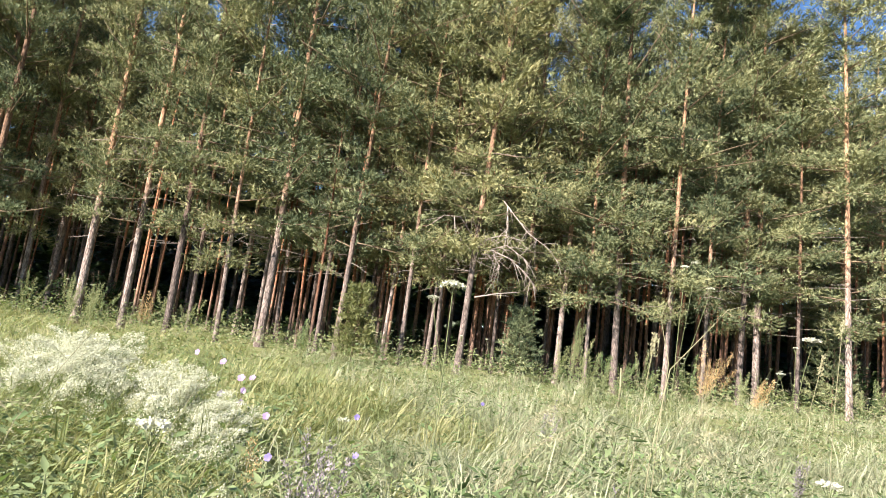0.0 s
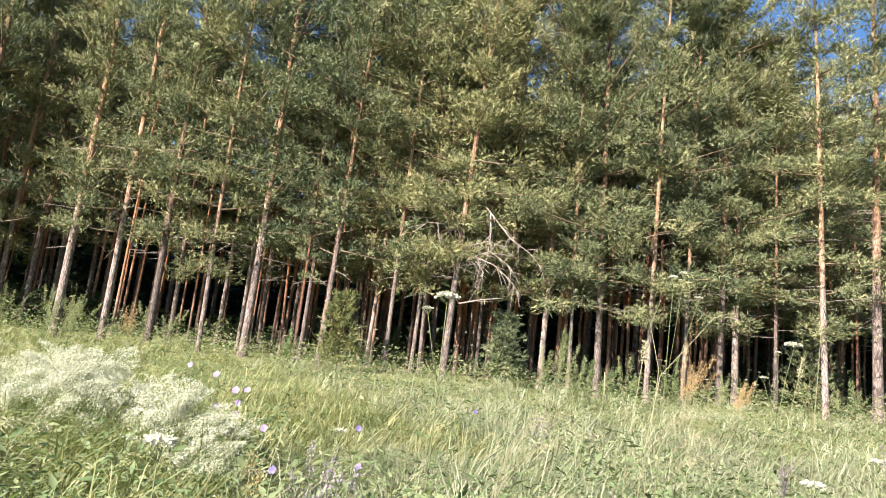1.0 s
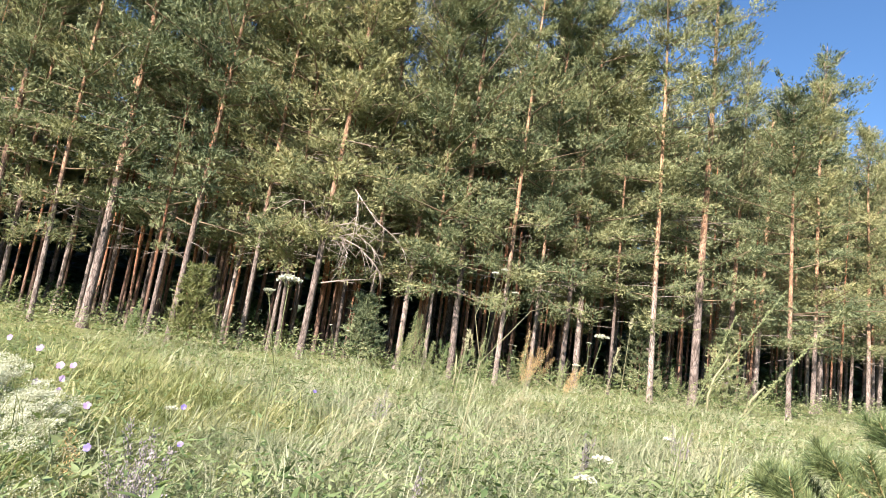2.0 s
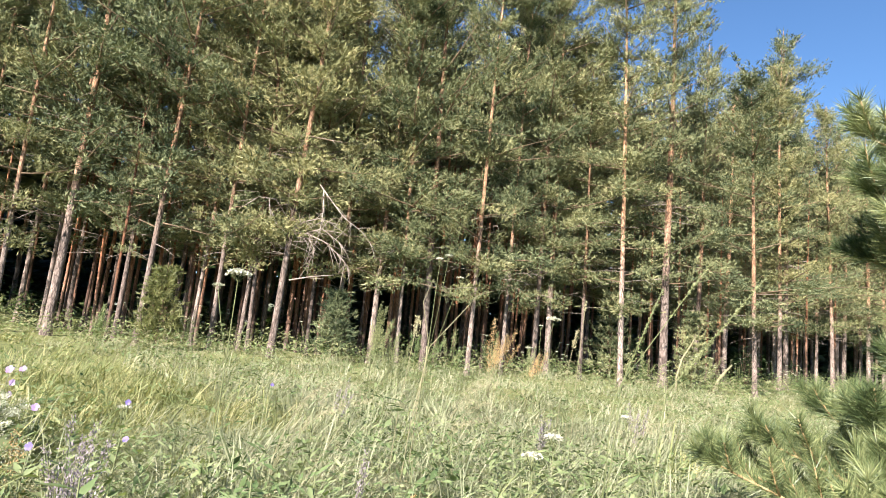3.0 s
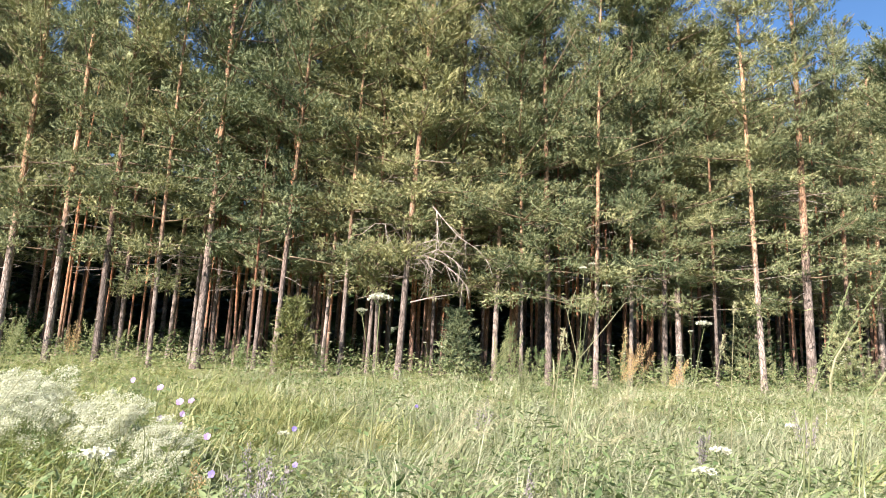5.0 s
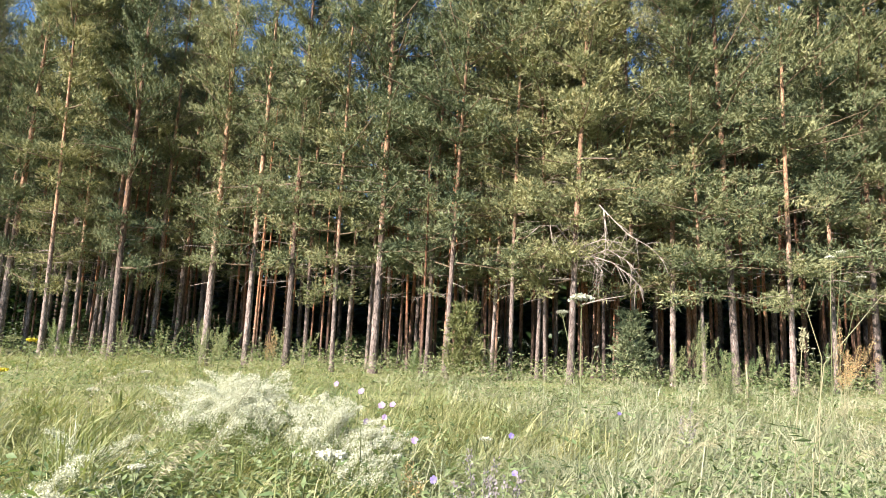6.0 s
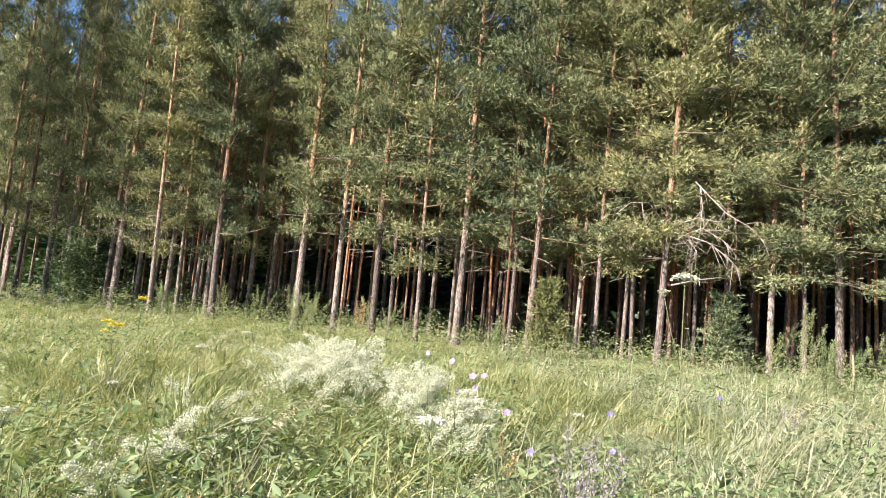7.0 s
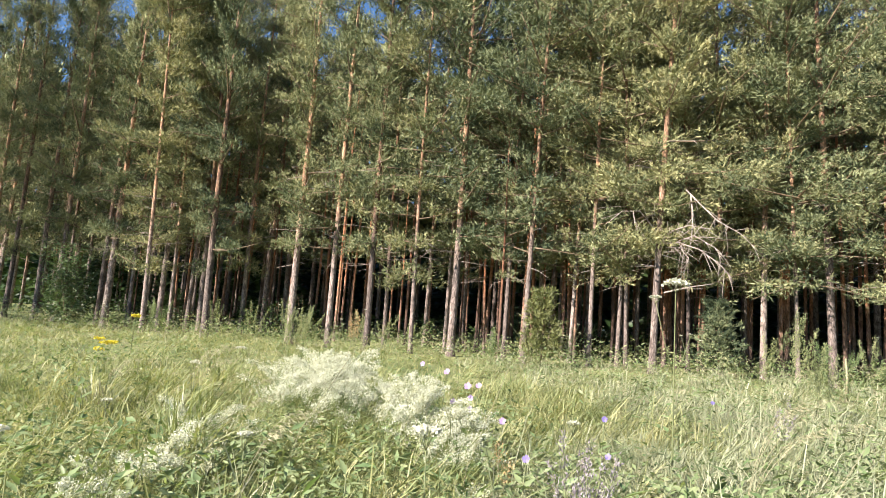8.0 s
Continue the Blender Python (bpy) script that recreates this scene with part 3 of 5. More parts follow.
def far_wood(protos, n, x0, x1, d0, d1, gap, seed):
    """The pines deep in the wood, that nobody could count: trunks and crowns each in one mesh."""
    rg = np.random.default_rng(seed)
    got = {"trunk": Geo(), "crown": Geo()}
    shapes = []
    for p in protos:
        row = {}
        for c in p.children:
            kind = c.name.split(".")[0]
            if kind in got:
                v = np.empty(len(c.data.vertices) * 3, dtype=np.float32)
                c.data.vertices.foreach_get("co", v)
                f = np.empty(len(c.data.loops), dtype=np.int32)
                c.data.loops.foreach_get("vertex_index", f)
                row[kind] = (v.reshape(-1, 3), f.reshape(-1, 3))
        shapes.append(row)
    done = 0
    for _ in range(n * 40):
        if done == n:
            break
        x = rg.uniform(x0, x1)
        y = wood_edge(x) + rg.uniform(d0, d1)
        if min((x - a) ** 2 + (y - b) ** 2 for a, b in taken) < gap * gap:
            continue
        taken.append((x, y))
        done += 1
        turn, sz, r = rg.uniform(0, 6.28), rg.uniform(0.87, 1.07) + (0.17 if x < -16 else 0), rg.uniform(0.6, 1.1)
        ca, sa = math.cos(turn), math.sin(turn)
        for kind, (v, f) in shapes[rg.integers(len(shapes))].items():
            k = r if kind == "trunk" else 1.0
            w = np.stack([(v[:, 0] * ca - v[:, 1] * sa) * k + x, (v[:, 0] * sa + v[:, 1] * ca) * k + y, v[:, 2] * sz + float(ground_z(x, y))], 1)
            got[kind].add(w, f)
    tagged(new("far_pine_trunks", got["trunk"].mesh("far_pine_trunks", BARK, True)), "dim close-set pine trunks deep inside the wood", "pine trees", kind="stuff")
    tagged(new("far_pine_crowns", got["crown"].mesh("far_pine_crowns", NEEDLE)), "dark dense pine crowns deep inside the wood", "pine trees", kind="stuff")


far_wood(BACK, 125, -46, 44, 6, 18, 1.15, 3)
plant_pine(MIDDLE[0], -14.2, 22.4, 0, 16.5, 0.1, "middle")
plant_pine(MIDDLE[2], -12.6, 21.6, 0, 15.0, 0.09, "middle")
# pines added out of view, whose shadows darken the wood's left end
for x, y in ((-23.6, 9.6), (-24.8, 11.2), (-26.6, 10.2), (-28.6, 11.6), (-26.2, 13.4), (-22.6, 8.0), (-30.6, 10.6), (-28.2, 14.4), (-24.6, 14.6)):
    plant_pine(MIDDLE[2], x, y, 0, 18.0, 0.11, "middle", widen=1.35)
for p in (*PROTO, *SLIM, *THIN, *MIDDLE, *BACK):
    for c in list(p.children):
        bpy.data.objects.remove(c)
    bpy.data.objects.remove(p)


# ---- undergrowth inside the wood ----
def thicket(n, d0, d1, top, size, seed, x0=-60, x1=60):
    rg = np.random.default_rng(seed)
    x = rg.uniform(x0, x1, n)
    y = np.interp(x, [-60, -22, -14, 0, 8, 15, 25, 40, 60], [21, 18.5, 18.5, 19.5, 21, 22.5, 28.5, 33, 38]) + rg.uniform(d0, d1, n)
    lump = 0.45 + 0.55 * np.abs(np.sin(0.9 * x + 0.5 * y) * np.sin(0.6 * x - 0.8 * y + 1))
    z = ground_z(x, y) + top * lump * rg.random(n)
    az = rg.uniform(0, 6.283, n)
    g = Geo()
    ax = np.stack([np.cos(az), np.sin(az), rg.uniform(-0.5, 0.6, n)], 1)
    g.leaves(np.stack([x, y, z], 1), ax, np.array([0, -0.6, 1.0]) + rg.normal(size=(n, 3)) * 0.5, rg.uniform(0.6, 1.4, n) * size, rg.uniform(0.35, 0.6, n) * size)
    return tagged(new("undergrowth", g.mesh("undergrowth", LEAF_SHADED)), "leafy undergrowth and gap fill between the pine trunks, darkened for shade", "shrubs", kind="stuff")


# undergrowth whose leaf colour includes the shade between the trunks
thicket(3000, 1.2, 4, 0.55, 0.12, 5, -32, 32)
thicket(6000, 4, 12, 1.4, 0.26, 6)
# tall loose leaves added as a dark backdrop that closes the sky gaps
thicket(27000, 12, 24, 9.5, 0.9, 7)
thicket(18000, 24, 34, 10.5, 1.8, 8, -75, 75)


# fringe of weeds along the foot of the wood
def edge_weeds(n, seed, mat, label):
    rg = np.random.default_rng(seed)
    x = rg.uniform(-30, 30, n)
    y = np.interp(x, [-60, -22, -14, 0, 8, 15, 25, 40, 60], [21, 18.5, 18.5, 19.5, 21, 22.5, 28.5, 33, 38]) - rg.uniform(-0.8, 2.6, n)
    lump = 0.35 + 0.65 * (0.5 + 0.5 * np.sin(2.3 * x + 0.7 * y) * np.sin(1.1 * x - 1.7 * y + 2))
    z = ground_z(x, y) + 0.1 + 0.8 * lump ** 1.5 * rg.random(n)
    az = rg.uniform(0, 6.283, n)
    g = Geo()
    g.leaves(np.stack([x, y, z], 1), np.stack([np.cos(az), np.sin(az), rg.uniform(-0.2, 0.9, n)], 1), np.array([0, -0.3, 1.0]) + rg.normal(size=(n, 3)) * 0.5, rg.uniform(0.05, 0.14, n), rg.uniform(0.012, 0.045, n))
    return tagged(new("weed_fringe", g.mesh("weed_fringe", mat)), label, "weeds", kind="stuff")


edge_weeds(9000, 9, HERB, "fringe of tall green weeds along the foot of the wood")
edge_weeds(12000, 10, MUGWORT, "fringe of dry grey-green weeds along the foot of the wood")


# ---- meadow grass ----
def blade_field(x, y, height, width, lean, mat_name, mat, stiff=0.9, rg=rng, clump=0.0):
    """Grass blades, five triangles each, bent over by the wind. clump: size of the tussocks that lean together."""
    n = len(x)
    az = rg.uniform(0, 6.283, n)
    if clump:
        k = max(1, n // 45)
        pick = rg.integers(0, k, n)
        x = x[pick] + rg.normal(size=n) * clump
        y = y[pick] + rg.normal(size=n) * clump
        az = rg.uniform(0, 6.283, k)[pick] + rg.normal(size=n) * 0.7
        height = height * rg.uniform(0.4, 1.45, k)[pick]
    bx, by = np.cos(az) * 0.75 + lean, np.sin(az) * 0.75 - 0.05
    amount = height * np.minimum(rg.uniform(0.25, 1.7, n) * stiff, 1.75)
    z0 = ground_z(x, y) - 0.02
    face = az + 1.57 + rg.normal(size=n) * 0.5
    sx, sy = np.cos(face) * width / 2, np.sin(face) * width / 2
    rows = []
    for u, wf in ((0, 0.8), (0.45, 1.0), (0.8, 0.7)):
        off = amount * u ** 1.8
        zz = z0 + height * (u - 0.4 * (amount / height) * u ** 2.2)
        cx, cy = x + bx * off, y + by * off
        rows.append(np.stack([cx - sx * wf, cy - sy * wf, zz], 1))
        rows.append(np.stack([cx + sx * wf, cy + sy * wf, zz], 1))
    rows.append(np.stack([x + bx * amount, y + by * amount, z0 + height * (1 - 0.52 * amount / height)], 1))
    v = np.stack(rows, 1)
    f = np.array([[0, 1, 3], [0, 3, 2], [2, 3, 5], [2, 5, 4], [4, 5, 6]])[None] + np.arange(n)[:, None, None] * 7
    return mesh_of(mat_name, v.reshape(-1, 3), f.reshape(-1, 3), mat)


def ring(n, d0, d1, a0=-62, a1=62, rg=rng, cx=2.6, cy=2.3):
    """Random places between two distances from where one stands in the meadow."""
    d = np.sqrt(rg.uniform(d0 * d0, d1 * d1, n))
    a = np.radians(rg.uniform(a0, a1, n))
    return cx + d * np.sin(a), cy + d * np.cos(a)


def drift(x, y, seed=0.0):
    """Slow change over the meadow, 0 to 1."""
    return 0.5 + 0.25 * np.sin(1.3 * x + 0.8 * y + seed) + 0.25 * np.sin(0.7 * x - 1.9 * y + 2.1 * seed)


def before_wood(x, y):
    edge = np.interp(x, [-60, -22, -14, 0, 8, 15, 25, 40, 60], [19, 16.5, 16.8, 17.6, 18.8, 19.8, 26, 31, 36])
    return y < edge + 0.8


LUSH_LABEL = "lush green grass lying over in dense tussocks"
GREEN_LABEL = "dense green meadow grass bent over by wind"
for name, n, d0, d1, h, w, a in (
    ("meadow_grass", 105000, 1.3, 5.5, (0.24, 0.6), 0.0046, 60),
    ("meadow_grass", 70000, 5.5, 10.0, (0.22, 0.5), 0.0065, 58),
    ("meadow_grass", 60000, 10.0, 26.0, (0.16, 0.42), 0.010, 62),
    ("meadow_grass", 24000, 0.1, 11.0, (0.2, 0.45), 0.012, 180),
):
    gx, gy = ring(n, d0, d1, -a, a)
    keep = before_wood(gx, gy)
    if a == 180:
        ang = np.abs(np.degrees(np.arctan2(gx - 2.6, gy - 2.3)))
        keep &= (ang > 60) | (np.hypot(gx - 2.6, gy - 2.3) < 1.3)
    gx, gy = gx[keep], gy[keep]
    lush = (gx + 1.2 * drift(gx, gy, 0.7) - 0.25 * (gy - 5) + np.clip(gy - 9, 0, 9) < 1.6) & (a != 180)
    for part_of, mat, label, bend, wide in ((lush, GRASS_LUSH, LUSH_LABEL, 1.35, 1.25), (~lush, GRASS, GREEN_LABEL, 1.3, 1.2)):
        bx, by = gx[part_of], gy[part_of]
        if len(bx) == 0:
            continue
        hh = rng.uniform(*h, len(bx)) * (0.72 + 0.5 * drift(bx, by, 1.0))
        if a == 180:
            hh = hh * np.where(np.hypot(bx - 2.6, by - 2.3) < 1.6, 0.3, 1.0)
        me = blade_field(bx, by, hh, rng.uniform(0.6, 1.4, len(bx)) * w * wide, 0.3, name, mat, bend, rng, 0.05 if a == 180 else 0.035 + 0.012 * d0)
        tagged(new(name, me), label, "grass", kind="stuff")

# straw-coloured stalks with loose heads
for n, d0, d1, h, w in ((1100, 1.5, 6, (0.35, 0.7), 0.002), (1600, 6, 12, (0.3, 0.6), 0.003), (5000, 11, 25, (0.25, 0.5), 0.006)):
    gx, gy = ring(n, d0, d1, -60, 60)
    keep = before_wood(gx, gy) & (rng.random(n) < (0.25 + drift(gx, gy, 4.0)) * np.where((gx < 1.2) & (d0 < 11), 0.45, 1.0))
    gx, gy = gx[keep], gy[keep]
    me = blade_field(gx, gy, rng.uniform(*h, len(gx)), np.full(len(gx), w), 0.5, "dry_grass", STRAW, 0.8)
    tagged(new("dry_grass", me), "straw-coloured dry grass stalks among the green", "grass", kind="stuff")


# broad leaves of low herbs between the grasses
def herb_carpet(n, d0, d1, size):
    gx, gy = ring(n, d0, d1, -60, 60)
    keep = (drift(gx, gy, 2.5) > 0.3) & before_wood(gx, gy)
    gx, gy = gx[keep], gy[keep]
    k = len(gx)
    az = rng.uniform(0, 6.283, k)
    g = Geo()
    pos = np.stack([gx, gy, ground_z(gx, gy) + rng.uniform(0.1, 0.46, k)], 1)
    ax = np.stack([np.cos(az), np.sin(az), rng.uniform(-0.1, 0.9, k)], 1)
    g.leaves(pos, ax, np.array([0, 0, 1.0]) + rng.normal(size=(k, 3)) * 0.4, rng.uniform(0.6, 1.3, k) * size, rng.uniform(0.16, 0.38, k) * size)
    tagged(new("herb_carpet", g.mesh("herb_carpet", HERB)), "broad green leaves of low meadow herbs", "herbs", kind="stuff")


herb_carpet(26000, 1.5, 6, 0.07)
herb_carpet(3000, 1.5, 5.5, 0.12)
herb_carpet(20000, 6, 14, 0.075)
herb_carpet(20000, 13, 22, 0.085)


# pale seed heads that float over the grass
def seed_haze(clusters, d0, d1, size, seed):
    rg = np.random.default_rng(seed)
    x, y = ring(clusters, d0, d1, -60, 60, rg)
    keep = before_wood(x, y) & (rg.random(clusters) < 0.2 + drift(x, y, 3.2))
    x, y = x[keep], y[keep]
    per = 14
    k = len(x)
    u = np.tile(np.linspace(0, 1, per), k)
    az = np.repeat(rg.normal(size=k) * 0.9, per)
    ln = np.repeat(rg.uniform(0.1, 0.2, k), per)
    z = np.repeat(ground_z(x, y) + rg.uniform(0.3, 0.56, k), per)
    px = np.repeat(x, per) + np.cos(az) * ln * u + rg.normal(size=k * per) * 0.008
    py = np.repeat(y, per) + np.sin(az) * ln * u + rg.normal(size=k * per) * 0.008
    pz = z + 0.05 * np.sin(u * 3) - 0.04 * u
    g = Geo()
    g.leaves(np.stack([px, py, pz], 1), np.stack([np.cos(az), np.sin(az), rg.uniform(-0.6, 0.4, k * per)], 1) + rg.normal(size=(k * per, 3)) * 0.4, rg.normal(size=(k * per, 3)), rg.uniform(0.6, 1.4, k * per) * size, 0.25 * size)
    tagged(new("seed_grass", g.mesh("seed_grass", STRAW)), "pale feathery seed heads floating over the meadow grass", "grass", kind="stuff")


seed_haze(420, 2.0, 6.0, 0.018, 1)
seed_haze(700, 6.0, 12.0, 0.026, 2)
seed_haze(2200, 11.0, 22.0, 0.035, 3)


# ---- plants of the meadow: each one is a thing of its own ----
def base_at(name, x, y, label, category, group=""):
    ob = new(name)
    ob.location = (x, y, float(ground_z(x, y)) - 0.02)
    return tagged(ob, label, category, group)


def umbel_head(parent, c, r, florets, rg, mat=WHITE, name="umbel"):
    """A flat flower head on thin rays."""
    g = Geo()
    n = florets
    a = rg.uniform(0, 6.283, n)
    d = r * np.sqrt(rg.random(n))
    pos = np.array(c) + np.stack([d * np.cos(a), d * np.sin(a), 0.25 * r * (1 - (d / r) ** 2) + rg.normal(size=n) * 0.08 * r], 1)
    g.dots(pos, r * 0.13, rg=rg)
    part_mesh(name, g.mesh(name, mat), parent, "flat head of tiny florets")


def umbel_plant(x, y, h, heads, seed, stem_r=0.006, leaves=5, lean=(0.0, 0.0), category="umbel flower", label="tall white umbel flower standing above the meadow grass"):
    """heads: (dx, dy, height, radius) from the foot."""
    rg = np.random.default_rng(seed)
    root = base_at("umbel_plant", x, y, label, category, "white umbels")
    g = Geo()
    top = heads[0]
    fork = np.array([top[0] * 0.55, top[1] * 0.55, top[2] * 0.62])
    g.tube(np.array([[0, 0, 0], [top[0] * 0.2, top[1] * 0.2, top[2] * 0.3], fork, [top[0] * 0.8, top[1] * 0.8, top[2] * 0.85], [top[0], top[1], top[2] - 0.03]]), np.array([1.2, 1, 0.9, 0.7, 0.5]) * stem_r, 6)
    for dx, dy, dz, r in heads[1:]:
        g.tube(np.array([fork, fork * 0.45 + np.array([dx, dy, dz - 0.06]) * 0.55, [dx, dy, dz - 0.02]]), np.array([0.7, 0.5, 0.4]) * stem_r, 5)
    for dx, dy, dz, r in heads:
        k = max(7, int(r * 180))
        for i in range(k):
            a = i * 6.283 / k
            g.tube(np.array([[dx, dy, dz - 0.03 - r * 0.35], [dx + r * 0.7 * math.cos(a), dy + r * 0.7 * math.sin(a), dz - 0.005]]), [stem_r * 0.25] * 2, 3)
    part_mesh("stem", g.mesh("stem", STEM, True), root)
    for dx, dy, dz, r in heads:
        umbel_head(root, (dx, dy, dz), r, int(40 + r * 1900), rg)
    if leaves:
        g = Geo()
        n = leaves * 7
        a = np.repeat(rg.uniform(0, 6.283, leaves), 7) + rg.normal(size=n) * 0.35
        hh = np.repeat(rg.uniform(0.15, 0.55, leaves) * h, 7)
        d = np.tile(np.linspace(0.04, 0.2, 7), leaves)
        pos = np.stack([d * np.cos(a), d * np.sin(a), hh + d * 0.4], 1)
        g.leaves(pos, np.stack([np.cos(a + rg.normal(size=n) * 0.6), np.sin(a), rg.uniform(-0.1, 0.4, n)], 1), np.array([0, 0, 1.0]) + rg.normal(size=(n, 3)) * 0.2, 0.09, 0.03)
        tagged(part_mesh("leafage", g.mesh("leafage", HERB), root), kind="stuff")
    return root


umbel_plant(2.07, 6.63, 1.5, [(0.0, 0.0, 1.53, 0.082), (-0.12, 0.0, 1.44, 0.04), (0.09, 0.02, 1.22, 0.014)], 1, 0.0045)
umbel_plant(3.3, 6.0, 1.7, [(0.05, 0.0, 1.71, 0.022), (0.1, 0, 1.735, 0.022), (0.18, 0, 1.61, 0.022)], 2, 0.0022, 3)
umbel_plant(4.2, 7.15, 1.4, [(0.22, 0.0, 1.44, 0.06), (0.12, 0.0, 1.38, 0.02), (0.05, 0.05, 1.2, 0.03)], 3, 0.0028, 4)


def yarrow(x, y, h, r, seed, label="low white yarrow head among meadow grass"):
    rg = np.random.default_rng(seed)
    root = base_at("yarrow", x, y, label, "wildflower", "white yarrow heads")
    g = Geo()
    g.tube(np.array([[0, 0, 0], [0.01, 0, h * 0.5], [0, 0, h - 0.03]]), [0.004, 0.0035, 0.003], 5)
    for i in range(8):
        a = i * 0.785
        g.tube(np.array([[0, 0, h - 0.09], [r * 0.6 * math.cos(a), r * 0.6 * math.sin(a), h]]), [0.002, 0.0015], 3)
    part_mesh("stem", g.mesh("stem", STEM, True), root)
    umbel_head(root, (0, 0, h), r, 190, rg, WHITE, "flower_head")
    return root


for i, (x, y, h, r) in enumerate([(1.09, 5.15, 0.74, 0.07), (4.29, 6.52, 0.63, 0.065), (3.98, 5.9, 0.62, 0.06), (-1.6, 5.6, 0.5, 0.04), (0.15, 5.0, 0.62, 0.04), (-2.6, 7.4, 0.6, 0.06), (-3.6, 9.2, 0.62, 0.07), (5.6, 8.4, 0.6, 0.06), (1.4, 6.9, 0.55, 0.045), (6.3, 6.9, 0.62, 0.06), (-1.0, 4.5, 0.55, 0.05)]):
    yarrow(x, y, h, r, 40 + i)


# frothy white bedstraw: arching sprays laid over by the wind, with green between them
def bedstraw(x, y, rx, ry, h, sprays, seed, turn=0.0, tilt=0.0, per=620):
    rg = np.random.default_rng(seed)
    root = base_at("bedstraw", x, y, "frothy arching sprays of tiny white bedstraw flowers", "wildflower", "white bedstraw mounds")
    root.rotation_euler = (0, 0, radians(turn))
    g, s = Geo(), Geo()
    u = np.linspace(0, 1, 7)
    for k in range(sprays):
        a, d = rg.uniform(0, 6.283), math.sqrt(rg.random())
        fx, fy = d * math.cos(a), d * math.sin(a)
        top = h * (1 - 0.3 * d ** 2 + tilt * fx) * rg.uniform(0.84, 1.1)
        az = rg.normal() * 0.55 + (math.pi if rg.random() < 0.16 else 0) - 0.25 * fy
        reach = rg.uniform(0.26, 0.5) * (0.5 + 0.8 * rx)
        p0 = np.array([fx * rx - 0.3 * reach, fy * ry, 0.0])
        run = np.array([math.cos(az), math.sin(az) * 0.8 - 0.15, 0.0])
        # up, over and a little down again
        line = p0 + run * (reach * u ** 2.0)[:, None]
        line[:, 2] = top * (1.5 * u - 0.5 * u ** 3 + 0.05 * u * rg.normal())
        s.tube(line, np.linspace(0.0024, 0.0009, 7), 3)
        n = int(per * rg.uniform(0.4, 1.4) * (1.1 - 0.6 * d))
        q = 1 - 0.42 * rg.random(n) ** 0.9
        c = np.stack([np.interp(q, u, line[:, m]) for m in range(3)], 1)
        # florets stand in small knots on side twigs
        knot = rg.integers(0, 22, n)
        off = (rg.normal(size=(22, 3)) * np.array([0.024, 0.026, 0.012]))[knot] * (0.35 + 0.8 * np.sin(math.pi * (1 - q) / 0.45))[:, None]
        c = c + off + rg.normal(size=(n, 3)) * 0.0055
        g.flecks(c, rg.normal(size=(n, 3)) + np.array([0.4, 0, 0.3]), rg.uniform(0.007, 0.014, n), 0.0065, rg)
    m = int(sprays * 34)
    a = rg.uniform(0, 6.283, m)
    r = np.sqrt(rg.random(m)) * 1.1
    th = rg.uniform(0, 6.283, m)
    lv = Geo()
    lv.leaves(np.stack([r * np.cos(th) * rx, r * np.sin(th) * ry, rg.uniform(0.2, 0.9, m) * h * (1 - 0.3 * r ** 2)], 1), np.stack([np.cos(a) + 0.5, np.sin(a), rg.uniform(-0.1, 0.8, m)], 1), np.array([0, 0, 1.0]) + rg.normal(size=(m, 3)) * 0.3, rg.uniform(0.03, 0.06, m), 0.009)
    m = int(sprays * 6)
    wx, wy = rg.normal(size=m) * rx * 0.7, rg.normal(size=m) * ry * 0.7 - 0.2 * ry
    bl = Geo()
    bl.leaves(np.stack([wx, wy, rg.uniform(0.15, 0.5, m) * h], 1), np.stack([rg.normal(size=m) * 0.4 + 0.5, rg.normal(size=m) * 0.4, rg.uniform(0.4, 1.1, m)], 1), rg.normal(size=(m, 3)), rg.uniform(0.2, 0.46, m), 0.0055)
    tagged(part_mesh("grass_tuft", bl.mesh("grass_tuft", GRASS_LUSH), root, "green grass blades growing through"), kind="stuff")
    tagged(part_mesh("stalk_tangle", s.mesh("stalk_tangle", STEM), root), kind="stuff")
    tagged(part_mesh("foliage", lv.mesh("foliage", HERB), root, "fine green leaves"), kind="stuff")
    tagged(part_mesh("flower_froth", g.mesh("flower_froth", BEDSTRAW), root, "creamy white froth of florets"), kind="stuff")
    return root


bedstraw(-0.7, 6.95, 0.5, 0.4, 0.85, 100, 1, 0, 0.02, 620)
bedstraw(-0.3, 6.6, 0.34, 0.26, 0.66, 22, 6, 0, 0.0, 320)
bedstraw(0.4, 6.65, 0.44, 0.28, 0.73, 68, 2, -14, -0.14, 620)
bedstraw(0.78, 6.25, 0.28, 0.24, 0.54, 20, 3, -30, 0.0, 380)
bedstraw(1.1, 5.6, 0.14, 0.2, 0.46, 8, 8, 0, 0.0, 380)
bedstraw(-0.72, 5.75, 0.26, 0.16, 0.55, 15, 4, 10, 0.0, 520)
bedstraw(-0.6, 5.25, 0.24, 0.14, 0.52, 12, 5, 8, 0.0, 520)
bedstraw(-0.42, 4.9, 0.2, 0.13, 0.48, 10, 9, 0, 0.0, 520)
bedstraw(-0.3, 4.55, 0.17, 0.12, 0.44, 8, 12, 0, 0.0, 480)


